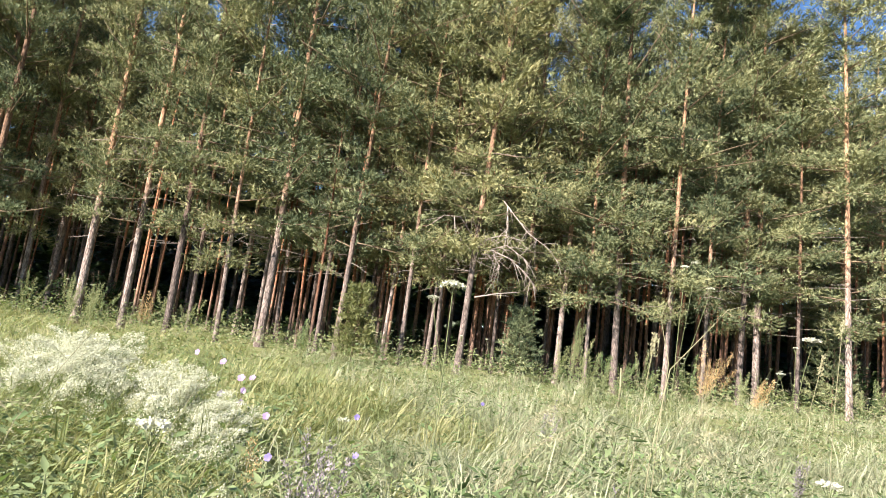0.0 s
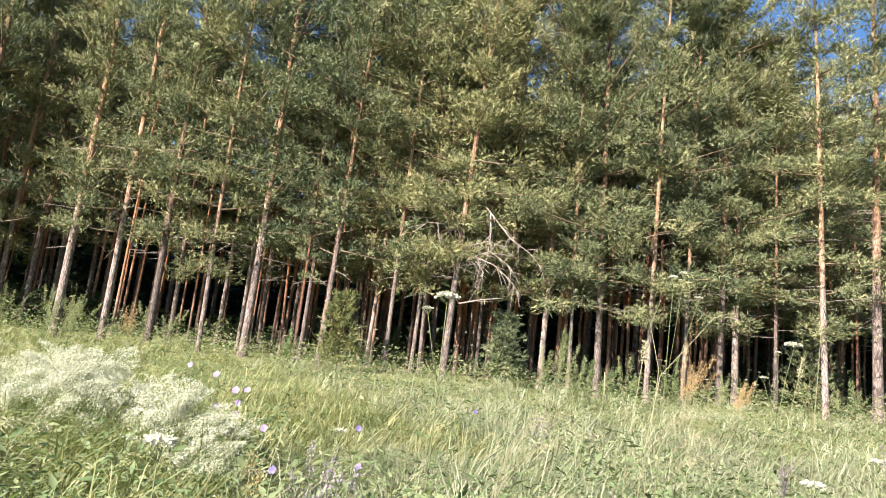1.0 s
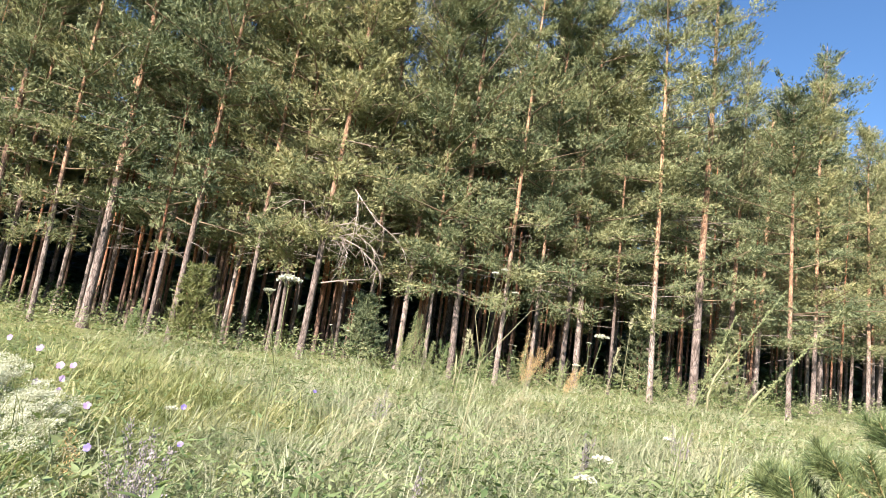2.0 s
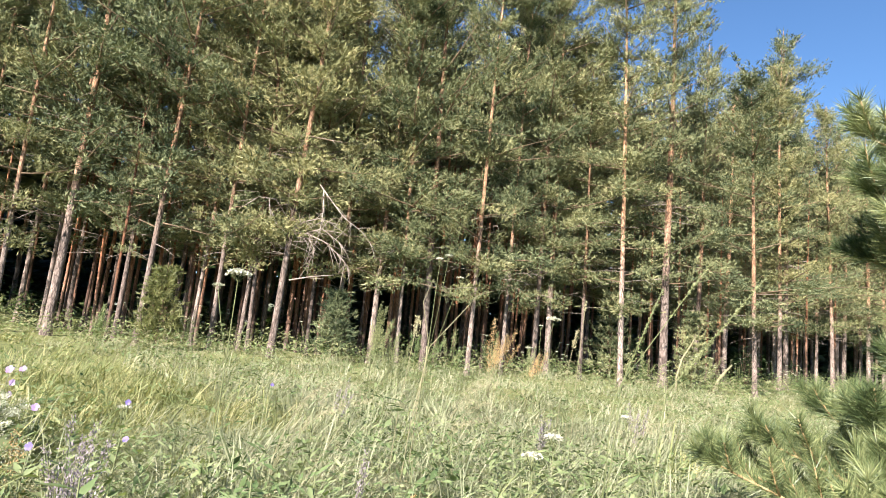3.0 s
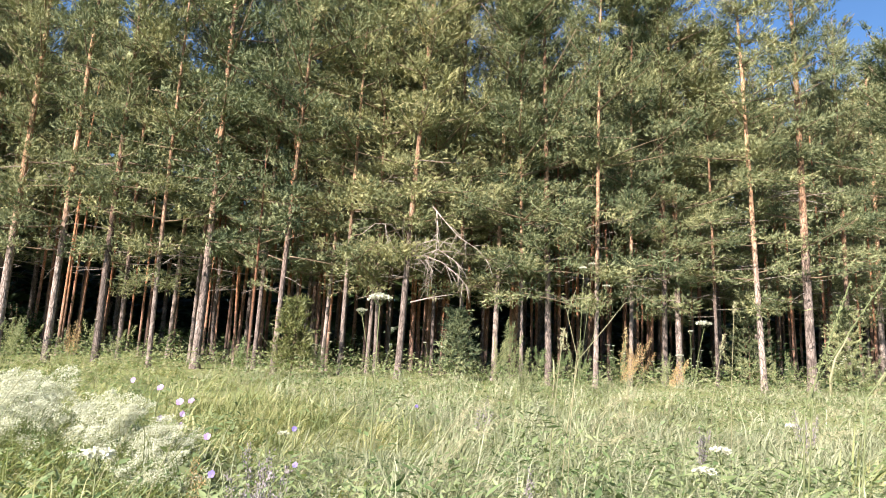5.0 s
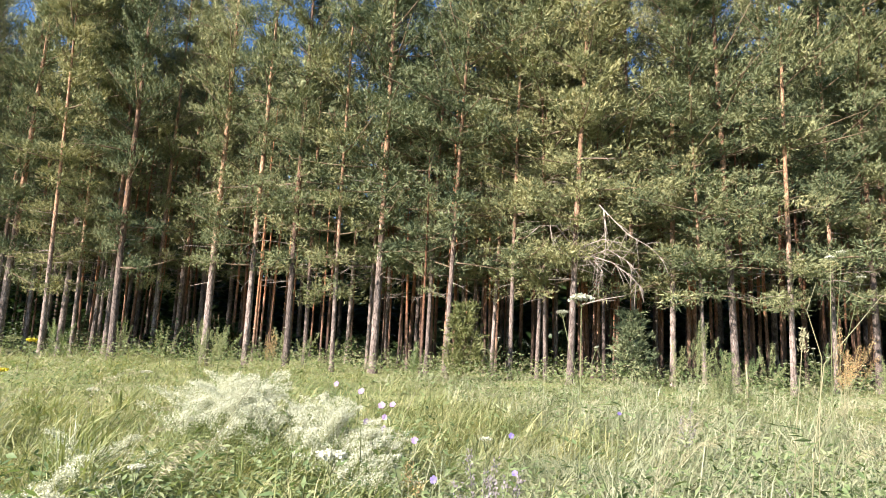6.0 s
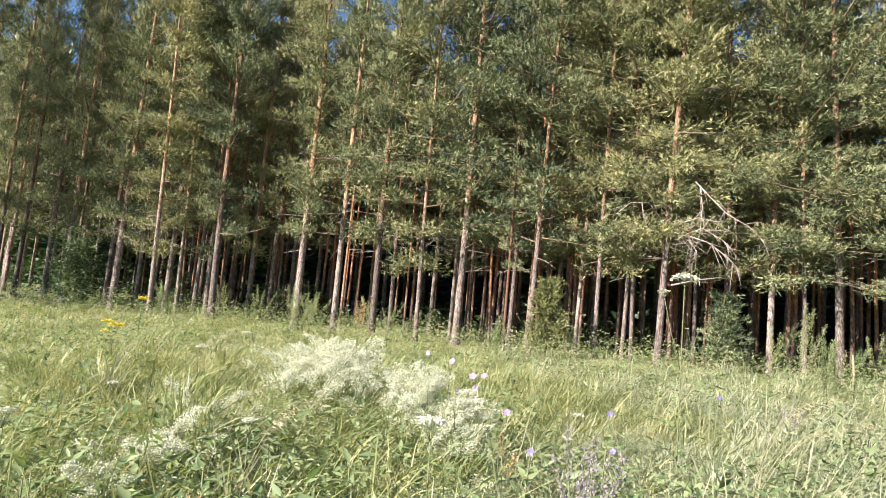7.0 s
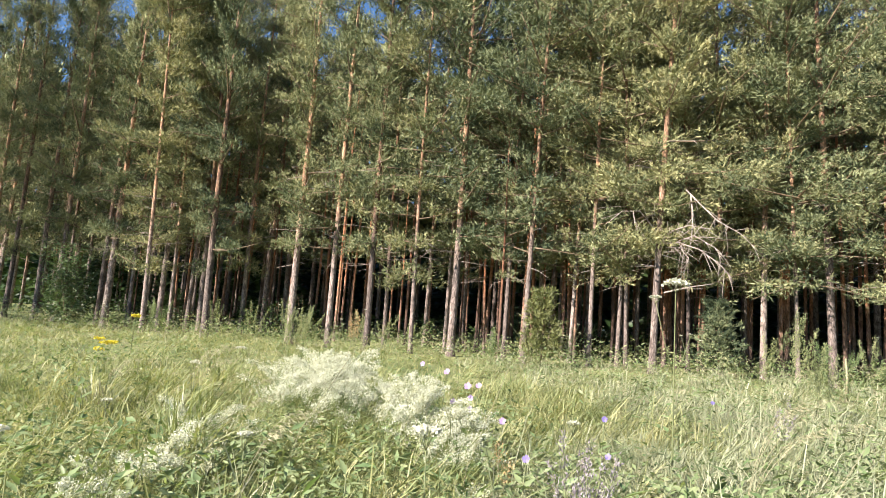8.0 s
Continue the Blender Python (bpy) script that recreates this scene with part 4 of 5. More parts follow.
# pale pink mallows, violet bellflowers
def petal_flower(parent, c, face, r, petals, mat, rg, name="flower", cup=0.35):
    g = Geo()
    f = unit(np.array(face, dtype=float))
    a = unit(np.cross(f, [0.3, 0.2, 1.0]))
    b = np.cross(f, a)
    for i in range(petals):
        th = i * 6.283 / petals + rg.uniform(-0.1, 0.1)
        out = a * math.cos(th) + b * math.sin(th)
        sd = -a * math.sin(th) + b * math.cos(th)
        w = r * 0.95
        pts = [np.array(c), c + out * r * 0.55 + sd * w * 0.5 + f * cup * r * 0.4, c + out * r * 0.6 + f * cup * r * 0.55, c + out * r * 0.55 - sd * w * 0.5 + f * cup * r * 0.4, c + out * r + sd * w * 0.35 + f * cup * r * 0.7, c + out * r - sd * w * 0.35 + f * cup * r * 0.7]
        g.add(np.array(pts), [[0, 1, 2], [0, 2, 3], [1, 4, 2], [2, 4, 5], [2, 5, 3]])
    part_mesh(name, g.mesh(name, mat), parent)


def flowering_stalk(name, x, y, h, flowers, mat, petals, r, label, group, seed, lean=0.1):
    rg = np.random.default_rng(seed)
    root = base_at(name, x, y, label, "wildflower", group)
    g = Geo()
    top = np.array([lean * h, 0, h])
    g.tube(np.array([[0, 0, 0], [lean * h * 0.2, 0.01, h * 0.5], top]), [0.005, 0.004, 0.0025], 5)
    part_mesh("stem", g.mesh("stem", STEM, True), root)
    for i in range(flowers):
        c = top + (np.array([0, 0, 0]) if i == 0 else np.array([rg.uniform(-0.06, 0.06), rg.uniform(-0.05, 0.05), -rg.uniform(0.04, 0.2)]))
        petal_flower(root, c, (rg.uniform(-0.4, 0.3), -1, rg.uniform(0.2, 0.8)), r * rg.uniform(0.8, 1.1), petals, mat, rg)
    lv = Geo()
    n = 12
    a = rg.uniform(0, 6.283, n)
    hh = rg.uniform(0.2, 0.85, n) * h
    lv.leaves(np.stack([lean * hh * 0.6, 0 * hh, hh], 1), np.stack([np.cos(a), np.sin(a), rg.uniform(0.1, 0.7, n)], 1), np.array([0, 0, 1.0]) + rg.normal(size=(n, 3)) * 0.2, 0.09, 0.035)
    tagged(part_mesh("leafage", lv.mesh("leafage", HERB), root), kind="stuff")
    return root


for i, (x, y, h) in enumerate([(-0.12, 7.5, 0.79), (0.12, 7.5, 0.74), (0.44, 7.2, 0.68), (0.55, 7.15, 0.7), (0.98, 6.5, 0.58), (0.45, 6.9, 0.6)]):
    flowering_stalk("mallow", x, y, h, 1 if i != 2 else 3, PINK, 5, 0.029, "pale pink mallow flower beside the white bedstraw", "pink mallows", 60 + i, 0.06)
for i, (x, y, h, n) in enumerate([(1.78, 5.7, 0.8, 2), (1.45, 5.5, 0.6, 1), (2.25, 7.5, 0.7, 1)]):
    flowering_stalk("bellflower", x, y, h, n, VIOLET, 5, 0.018, "violet bellflower on a thin stalk in the grass", "violet bellflowers", 80 + i, 0.04)


# spikes: seed heads crowded along an upright or leaning stalk
def spike_plant(name, x, y, tip, mat, label, group, seed, stalks=1, length=0.3, thick=0.02, bits=120, bit=0.012, stem=DRYSTEM, spread=0.12, category="weed", leaves=0, bow=(0.35, 0.55)):
    rg = np.random.default_rng(seed)
    root = base_at(name, x, y, label, category, group)
    for k in range(stalks):
        g = Geo()
        t = np.array(tip, dtype=float) + (0 if k == 0 else rg.normal(size=3) * np.array([spread, spread, spread * 0.7]))
        foot = np.array([0, 0, 0]) if k == 0 else np.array([*rg.normal(size=2) * 0.03, 0])
        mid = foot * 0.5 + t * np.array([bow[0], bow[0], bow[1]])
        line = np.array([foot, mid, t * 0.8 + mid * 0.2, t])
        g.tube(line, [0.0032, 0.0026, 0.002, 0.0014], 5)
        stalk = part_mesh("stalk", g.mesh("stalk", stem, True), root)
        u = rg.random(bits) ** 0.8
        d = unit(t - line[2])
        pos = t - d * length * u[:, None] + rg.normal(size=(bits, 3)) * thick * (0.35 + 0.65 * np.sqrt(u))[:, None]
        f = Geo()
        f.leaves(pos, d + rg.normal(size=(bits, 3)) * 0.5, rg.normal(size=(bits, 3)), bit * rg.uniform(0.7, 1.5, bits), bit * 0.5)
        tagged(part_mesh("seed_head", f.mesh("seed_head", mat), stalk), kind="stuff")
    if leaves:
        lv = Geo()
        a = rg.uniform(0, 6.283, leaves)
        hh = rg.uniform(0.1, 0.75, leaves)
        lv.leaves(np.outer(hh, tip), np.stack([np.cos(a), np.sin(a), rg.uniform(0.1, 0.8, leaves)], 1), np.array([0, 0, 1.0]) + rg.normal(size=(leaves, 3)) * 0.3, 0.11, 0.03)
        tagged(part_mesh("leafage", lv.mesh("leafage", HERB), root), kind="stuff")
    return root


spike_plant("plantain", 3.18, 6.3, (0.1, 0, 1.36), STRAW, "pale dense seed spike on a tall thin stalk", "seed spikes", 1, 1, 0.13, 0.013, 160, 0.016)
spike_plant("plantain", 5.05, 9.0, (0.2, 0, 1.42), STRAW, "pale dense seed spike on a tall thin stalk", "seed spikes", 2, 1, 0.2, 0.012, 140, 0.018)
spike_plant("plantain", 4.9, 8.0, (0.07, 0, 1.68), STRAW, "pale dense seed spike on a tall thin stalk", "seed spikes", 3, 1, 0.12, 0.01, 60, 0.016)
spike_plant("dock", 4.9, 12.0, (0.1, 0, 1.17), RUST, "rusty orange dock gone to seed", "rusty docks", 4, 9, 0.42, 0.03, 260, 0.015, spread=0.2)
spike_plant("dock", 5.2, 11.0, (0.2, 0, 1.04), RUST, "rusty orange dock gone to seed", "rusty docks", 5, 3, 0.32, 0.025, 300, 0.015)
spike_plant("dock", -3.61, 12.0, (0.05, 0, 1.17), RUST, "rusty orange dock gone to seed", "rusty docks", 6, 3, 0.4, 0.03, 300, 0.016)
spike_plant("dock", 1.24, 5.75, (0.08, 0, 0.52), RUST, "rusty orange dock gone to seed", "rusty docks", 7, 3, 0.12, 0.025, 120, 0.012)
for i, (x, y, h) in enumerate([(3.05, 4.35, 0.5), (3.35, 4.5, 0.46), (2.9, 4.1, 0.45), (0.45, 4.3, 0.5), (1.2, 4.2, 0.48), (0.85, 4.55, 0.45), (3.2, 5.0, 0.6)]):
    spike_plant("dock", x, y, (0.03, 0, h), RUST, "small reddish sorrel seed head in the grass", "rusty docks", 20 + i, 2, 0.12, 0.014, 80, 0.011, spread=0.05)
for i, (x, y, h, n) in enumerate([(1.85, 5.0, 0.66, 6), (1.75, 5.3, 0.72, 5), (1.95, 4.75, 0.6, 4), (4.45, 7.4, 0.62, 4), (2.75, 8.6, 0.6, 3), (5.6, 8.2, 0.7, 5), (3.0, 5.6, 0.6, 2)]):
    spike_plant("mint", x, y, (0.03, 0, h), MAUVE, "faded mauve flower spikes on leafy stalks", "mauve flower spikes", 40 + i, n, 0.26, 0.014, 130, 0.014, STEM, 0.09, "wildflower", 14)
for i, (x, y, h, n) in enumerate([(-6.65, 14.0, 1.26, 5), (-6.1, 14.0, 1.05, 5), (-7.0, 14.6, 1.0, 3), (3.05, 11.0, 1.38, 4), (3.3, 11.0, 1.1, 4), (3.5, 11.6, 0.95, 3), (-8.4, 15.0, 1.1, 4), (-10.2, 15.6, 1.2, 4), (6.2, 14.6, 1.0, 3)]):
    spike_plant("mugwort", x, y, (0.12, 0, h), MUGWORT, "feathery grey-green mugwort stalks gone to seed", "mugwort bunches", 60 + i, n, 0.55, 0.024, 320, 0.019, STEM, 0.16, "weed", 10)

weed_rg = np.random.default_rng(31)
for i in range(26):
    x = weed_rg.uniform(-15, 14)
    y = wood_edge(x) - weed_rg.uniform(1.0, 2.4)
    spike_plant("mugwort", x, y, (weed_rg.uniform(-0.1, 0.25), 0, weed_rg.uniform(0.6, 1.05)), MUGWORT if i % 3 else HERB, "leafy grey-green weed at the foot of the pines", "weeds under the pines", 700 + i, 5, 0.4, 0.03, 110, 0.03, STEM, 0.24, "weed", 30)

# two arching wormwood stalks set with small leaves
for x, y, tip, seed, ln, n in ((4.2, 5.0, (0.58, 0, 1.68), 90, 0.62, 260), (4.02, 5.0, (0.26, 0, 1.58), 91, 0.4, 150), (4.02, 5.02, (0.5, 0, 1.73), 92, 0.34, 80)):
    spike_plant("wormwood", x, y, tip, MUGWORT, "long arching wormwood stalk with small pale leaves", "wormwood stalks", seed, 1, ln, 0.006, int(n * 1.5), 0.0105, STEM, category="weed", bow=(0.2, 0.66))


def bare_stalk(x, y, pts, r, label, seed):
    root = base_at("dry_stalk", x, y, label, "dry stalk", "bare dry stalks")
    g = Geo()
    g.tube(np.array(pts, dtype=float), np.linspace(r, r * 0.4, len(pts)), 5)
    part_mesh("stalk", g.mesh("stalk", DRYSTEM, True), root)
    return root


bare_stalk(3.25, 6.3, [(0, 0, 0), (0.05, 0, 0.7), (0.12, 0, 1.17), (0.27, 0, 1.36), (0.4, 0, 1.53), (0.5, 0, 1.57)], 0.0035, "bare leaning dry stalk above the grass", 1)
bare_stalk(3.3, 6.3, [(0, 0, 0), (0.03, 0, 0.8), (0.06, 0, 1.2), (0.0, 0, 1.45), (0.05, 0, 1.6)], 0.003, "thin crooked dry stalk above the grass", 2)
bare_stalk(4.25, 15.4, [(0, 0, 0), (0.02, 0, 0.4), (0.0, 0, 0.75)], 0.03, "short bleached dead stick standing in grass", 3)
for i, (x, dx, h) in enumerate(((0.72, 0.3, 0.86), (1.05, 0.27, 1.0), (-0.1, 0.5, 1.05), (1.35, 0.45, 0.68), (2.6, 0.3, 0.8))):
    bare_stalk(x, 5.6, [(0, 0, 0), (dx * 0.3, 0, h * 0.5), (dx, 0, h)], 0.0032, "straw-yellow grass stalk leaning over the meadow", 10 + i)


bare_stalk(11.5, 19.0, [(0, 0, 0), (0.0, 0, 0.5), (0.14, 0, 1.0), (0.36, 0, 1.35), (0.5, 0, 1.62)], 0.035, "bleached leaning dead branch at the foot of the wood", 4)
bare_stalk(13.1, 20.0, [(0, 0, 0), (0.2, 0, 0.45), (0.42, 0, 0.72), (0.6, 0, 0.9)], 0.055, "grey broken stick leaning at the foot of the wood", 5)


# tufts of broad, arching grass
def broad_tuft(x, y, h, blades, width, lean, seed, mat=GRASS_LUSH, label="tuft of broad arching green grass blades"):
    rg = np.random.default_rng(seed)
    root = base_at("grass_tuft", x, y, label, "grass", "broad grass tufts")
    g = Geo()
    u = np.linspace(0, 1, 6)
    for k in range(blades):
        az = rg.uniform(0, 6.283)
        hh = h * rg.uniform(0.6, 1.15)
        out = np.array([math.cos(az) * 0.4 + lean, math.sin(az) * 0.35, 0.0]) * hh * rg.uniform(0.5, 1.1)
        foot = np.array([*rg.normal(size=2) * 0.05, 0.0])
        line = foot + out * (u ** 1.9)[:, None]
        line[:, 2] = hh * (1.25 * u - rg.uniform(0.2, 0.55) * u ** 2.5)
        side = np.array([-math.sin(az + 1.2), math.cos(az + 1.2), 0.25]) * width * rg.uniform(0.7, 1.2) * 0.5
        wf = np.array([0.6, 0.95, 1.0, 0.85, 0.5, 0.04])[:, None]
        v = np.stack([line - side * wf, line + side * wf], 1).reshape(-1, 3)
        f = [t for i in range(5) for t in ((2 * i, 2 * i + 1, 2 * i + 3), (2 * i, 2 * i + 3, 2 * i + 2))]
        g.add(v, f)
    tagged(part_mesh("foliage", g.mesh("foliage", mat), root), kind="stuff")
    return root


for i, (x, y, h, n, w, lean) in enumerate([(2.98, 4.75, 0.62, 34, 0.012, 0.15), (3.25, 4.5, 0.5, 24, 0.011, 0.35), (5.5, 7.3, 0.72, 30, 0.016, 0.5), (5.8, 7.6, 0.6, 22, 0.015, 0.4), (-0.85, 5.6, 0.78, 34, 0.012, 0.3), (-0.55, 5.35, 0.7, 26, 0.011, 0.4),
        (0.75, 5.3, 0.62, 26, 0.011, 0.45), (1.3, 4.9, 0.55, 26, 0.011, 0.4), (0.1, 5.9, 0.66, 28, 0.011, 0.4), (2.45, 5.2, 0.5, 24, 0.011, 0.4), (3.7, 5.6, 0.55, 26, 0.012, 0.45), (4.5, 6.3, 0.55, 24, 0.012, 0.4), (-1.4, 6.4, 0.6, 26, 0.012, 0.4), (-2.3, 7.0, 0.6, 28, 0.013, 0.5), (-3.4, 8.6, 0.6, 30, 0.015, 0.4), (-1.9, 9.0, 0.55, 28, 0.015, 0.4), (3.4, 7.9, 0.55, 26, 0.014, 0.4), (1.9, 6.4, 0.5, 24, 0.012, 0.4)]):
    broad_tuft(x, y, h, n, w, lean, 500 + i)


# yellow tansy
def tansy(x, y, h, n, spread, seed):
    rg = np.random.default_rng(seed)
    root = base_at("tansy", x, y, "bright yellow tansy heads on green stalks", "wildflower", "yellow tansies")
    for i in range(n):
        c = np.array([rg.uniform(-1, 1) * spread, rg.uniform(-1, 1) * spread * 0.5, h * rg.uniform(0.86, 1.0)])
        g = Geo()
        g.tube(np.array([[0, 0, 0], [c[0] * 0.3, c[1] * 0.3, h * 0.5], c - np.array([0, 0, 0.02])]), [0.005, 0.004, 0.003], 4)
        st = part_mesh("stalk", g.mesh("stalk", STEM, True), root)
        f = Geo()
        k = 70
        a, d = rg.uniform(0, 6.283, k), 0.075 * np.sqrt(rg.random(k))
        f.dots(c + np.stack([d * np.cos(a), d * np.sin(a), rg.normal(size=k) * 0.012], 1), 0.013, rg=rg)
        tagged(part_mesh("flower_head", f.mesh("flower_head", YELLOW), st), kind="stuff")
    lv = Geo()
    m = 40
    a = rg.uniform(0, 6.283, m)
    lv.leaves(np.stack([rg.normal(size=m) * spread * 0.5, rg.normal(size=m) * spread * 0.3, rg.uniform(0.15, 0.75, m) * h], 1), np.stack([np.cos(a), np.sin(a), rg.uniform(0, 0.6, m)], 1), np.array([0, 0, 1.0]) + rg.normal(size=(m, 3)) * 0.3, 0.11, 0.035)
    tagged(part_mesh("leafage", lv.mesh("leafage", HERB), root), kind="stuff")


tansy(-8.94, 12.0, 0.90, 3, 0.13, 1)
tansy(-5.94, 9.0, 0.58, 4, 0.2, 2)
tansy(-5.75, 8.8, 0.45, 1, 0.06, 3)


# arching grass panicles
def panicle_grass(x, y, stalks, h, reach, seed, turn=0.0, label="tall arching grass with pale feathery seed heads"):
    rg = np.random.default_rng(seed)
    root = base_at("panicle_grass", x, y, label, "grass", "arching panicle grasses")
    for k in range(stalks):
        az = radians(turn) + rg.normal() * 0.35
        hh, rr = h * rg.uniform(0.8, 1.05), reach * rg.uniform(0.7, 1.2)
        u = np.linspace(0, 1, 9)
        line = np.stack([np.cos(az) * rr * u ** 2.2, np.sin(az) * rr * u ** 2.2, hh * (1.18 * u - 0.18 * u ** 4 - (0.1 * u ** 8))], 1)
        g = Geo()
        g.tube(line, np.linspace(0.003, 0.001, 9), 4)
        st = part_mesh("stalk", g.mesh("stalk", DRYSTEM, True), root)
        n = 70
        q = 1 - 0.32 * rg.random(n)
        pos = np.stack([np.interp(q, u, line[:, c]) for c in range(3)], 1) + rg.normal(size=(n, 3)) * 0.012
        f = Geo()
        f.leaves(pos, np.array([math.cos(az), math.sin(az), -0.5]) + rg.normal(size=(n, 3)) * 0.4, rg.normal(size=(n, 3)), rg.uniform(0.015, 0.04, n), 0.005)
        tagged(part_mesh("seed_head", f.mesh("seed_head", STRAW), st), kind="stuff")
    lv = Geo()
    n = 60
    a = rg.uniform(0, 6.283, n)
    lv.leaves(np.stack([rg.normal(size=n) * 0.06, rg.normal(size=n) * 0.06, rg.uniform(0, 0.25, n)], 1), np.stack([np.cos(a) * 0.6, np.sin(a) * 0.6, rg.uniform(0.6, 1.4, n)], 1), rg.normal(size=(n, 3)), rg.uniform(0.25, 0.5, n), 0.012)
    tagged(part_mesh("blade_tuft", lv.mesh("blade_tuft", GRASS), root), kind="stuff")


panicle_grass(2.45, 6.3, 5, 0.98, 0.55, 1, 0)
panicle_grass(-1.55, 6.2, 3, 1.0, 0.4, 2, 10)
panicle_grass(-0.6, 5.6, 3, 0.85, 0.4, 3, 20)
panicle_grass(4.0, 9.6, 4, 0.85, 0.5, 4, 0)
panicle_grass(0.2, 4.9, 3, 0.85, 0.35, 5, 30)
panicle_grass(1.4, 4.6, 2, 0.6, 0.6, 6, 40)
panicle_grass(5.2, 7.6, 4, 0.9, 0.5, 7, 0)
panicle_grass(3.6, 7.4, 4, 0.8, 0.4, 8, 0)
panicle_grass(-3.2, 6.8, 3, 0.7, 0.4, 9, 0)


# broad-leaved herbs close by
def leafy_herb(x, y, h, leaves, size, seed, mat=HERB, label="leafy green herb with broad pointed leaves"):
    rg = np.random.default_rng(seed)
    root = base_at("leafy_herb", x, y, label, "herb", "leafy herbs")
    g = Geo()
    g.tube(np.array([[0, 0, 0], [0.02, 0, h * 0.5], [0.01, 0.0, h]]), [0.006, 0.005, 0.003], 5)
    part_mesh("stem", g.mesh("stem", STEM, True), root)
    for i in range(leaves):
        a = i * 2.4 + rg.uniform(-0.3, 0.3)
        z = h * (0.25 + 0.75 * (i + 1) / leaves)
        lv = Geo()
        lv.leaves(np.array([[0.01, 0, z]]), np.array([[math.cos(a), math.sin(a), rg.uniform(0.1, 0.9)]]), np.array([[0, 0, 1.0]]), size * rg.uniform(0.7, 1.2), size * 0.3)
        part_mesh("leaf", lv.mesh("leaf", mat), root)


for i, (x, y, h, n, s) in enumerate([(2.05, 4.6, 0.72, 14, 0.13), (0.4, 4.1, 0.5, 10, 0.16), (0.9, 4.0, 0.5, 10, 0.15), (3.3, 4.2, 0.5, 9, 0.14), (2.5, 5.4, 0.6, 9, 0.12), (2.8, 5.2, 0.62, 9, 0.12), (3.9, 5.1, 0.5, 9, 0.13), (-0.3, 4.2, 0.45, 9, 0.14), (-1.2, 4.4, 0.45, 9, 0.14), (4.4, 5.6, 0.55, 9, 0.12), (1.5, 4.3, 0.5, 9, 0.15), (3.6, 6.6, 0.6, 8, 0.1), (2.3, 4.2, 0.5, 9, 0.15), (-0.7, 4.25, 0.5, 11, 0.13), (-0.35, 4.2, 0.46, 11, 0.13), (0.3, 4.55, 0.5, 10, 0.12), (0.75, 5.0, 0.52, 10, 0.12), (0.2, 5.1, 0.5, 9, 0.12), (2.65, 6.9, 0.6, 10, 0.11), (3.1, 8.3, 0.66, 12, 0.11), (3.2, 8.7, 0.7, 12, 0.11), (3.0, 8.9, 0.62, 11, 0.1), (4.9, 8.6, 0.6, 11, 0.11), (5.1, 8.9, 0.62, 10, 0.1), (-2.4, 6.0, 0.5, 10, 0.12), (-3.0, 6.4, 0.5, 10, 0.12), (-3.8, 7.0, 0.55, 10, 0.12), (-1.7, 5.2, 0.45, 10, 0.12), (3.75, 5.7, 0.5, 9, 0.1), (2.2, 5.9, 0.52, 9, 0.1), (3.3, 5.2, 0.48, 10, 0.11), (2.75, 4.6, 0.42, 10, 0.12)]):
    leafy_herb(x, y, h, n, s, 200 + i)


# weeds with small white flowers along the foot of the wood
rg = np.random.default_rng(77)
for i in range(70):
    x = rg.uniform(-20, 22)
    y = wood_edge(x) - rg.uniform(0.6, 2.6)
    k = rg.integers(2, 5)
    umbel_plant(x, y, 0.9, [(rg.uniform(-0.25, 0.25), rg.uniform(-0.1, 0.1), rg.uniform(0.5, 1.15), rg.uniform(0.02, 0.045)) for _ in range(k)], 300 + i, 0.005, 5, category="umbel flower", label="small white-flowered weed at the foot of the pines")


# ---- shrubs and saplings ----
def shrub(x, y, h, w, leaves, size, seed, mat=LEAF_SHADED, label="leafy green bush at the edge of the pines"):
    rg = np.random.default_rng(seed)
    root = base_at("bush", x, y, label, "bush", "bushes")
    tips = []
    for i in range(9):
        a = rg.uniform(0, 6.283)
        g = Geo()
        line = arc((0, 0, 0), (math.cos(a) * 0.35 * w, math.sin(a) * 0.35 * w, h), h * rg.uniform(0.7, 1.0), rg.uniform(-0.1, 0.4), 6)
        g.tube(line, np.linspace(0.016, 0.004, 6), 4)
        part_mesh("stem", g.mesh("stem", TWIG), root)
        tips.append(line)
    n = leaves
    which = rg.integers(0, 9, n)
    u = 0.15 + 0.85 * rg.random(n)
    pos = np.array([[np.interp(u[i] * 5, range(6), tips[which[i]][:, c]) for c in range(3)] for i in range(n)])
    pos = pos + rg.normal(size=(n, 3)) * np.array([w * 0.2, w * 0.2, 0.12])
    pos[:, 2] = np.maximum(pos[:, 2], 0.08)
    a = rg.uniform(0, 6.283, n)
    g = Geo()
    g.leaves(pos, np.stack([np.cos(a), np.sin(a), rg.uniform(-0.5, 0.3, n)], 1), np.array([0, -0.4, 1.0]) + rg.normal(size=(n, 3)) * 0.4, rg.uniform(0.7, 1.3, n) * size, rg.uniform(0.45, 0.65, n) * size)
    tagged(part_mesh("foliage", g.mesh("foliage", mat), root), kind="stuff")
    return root


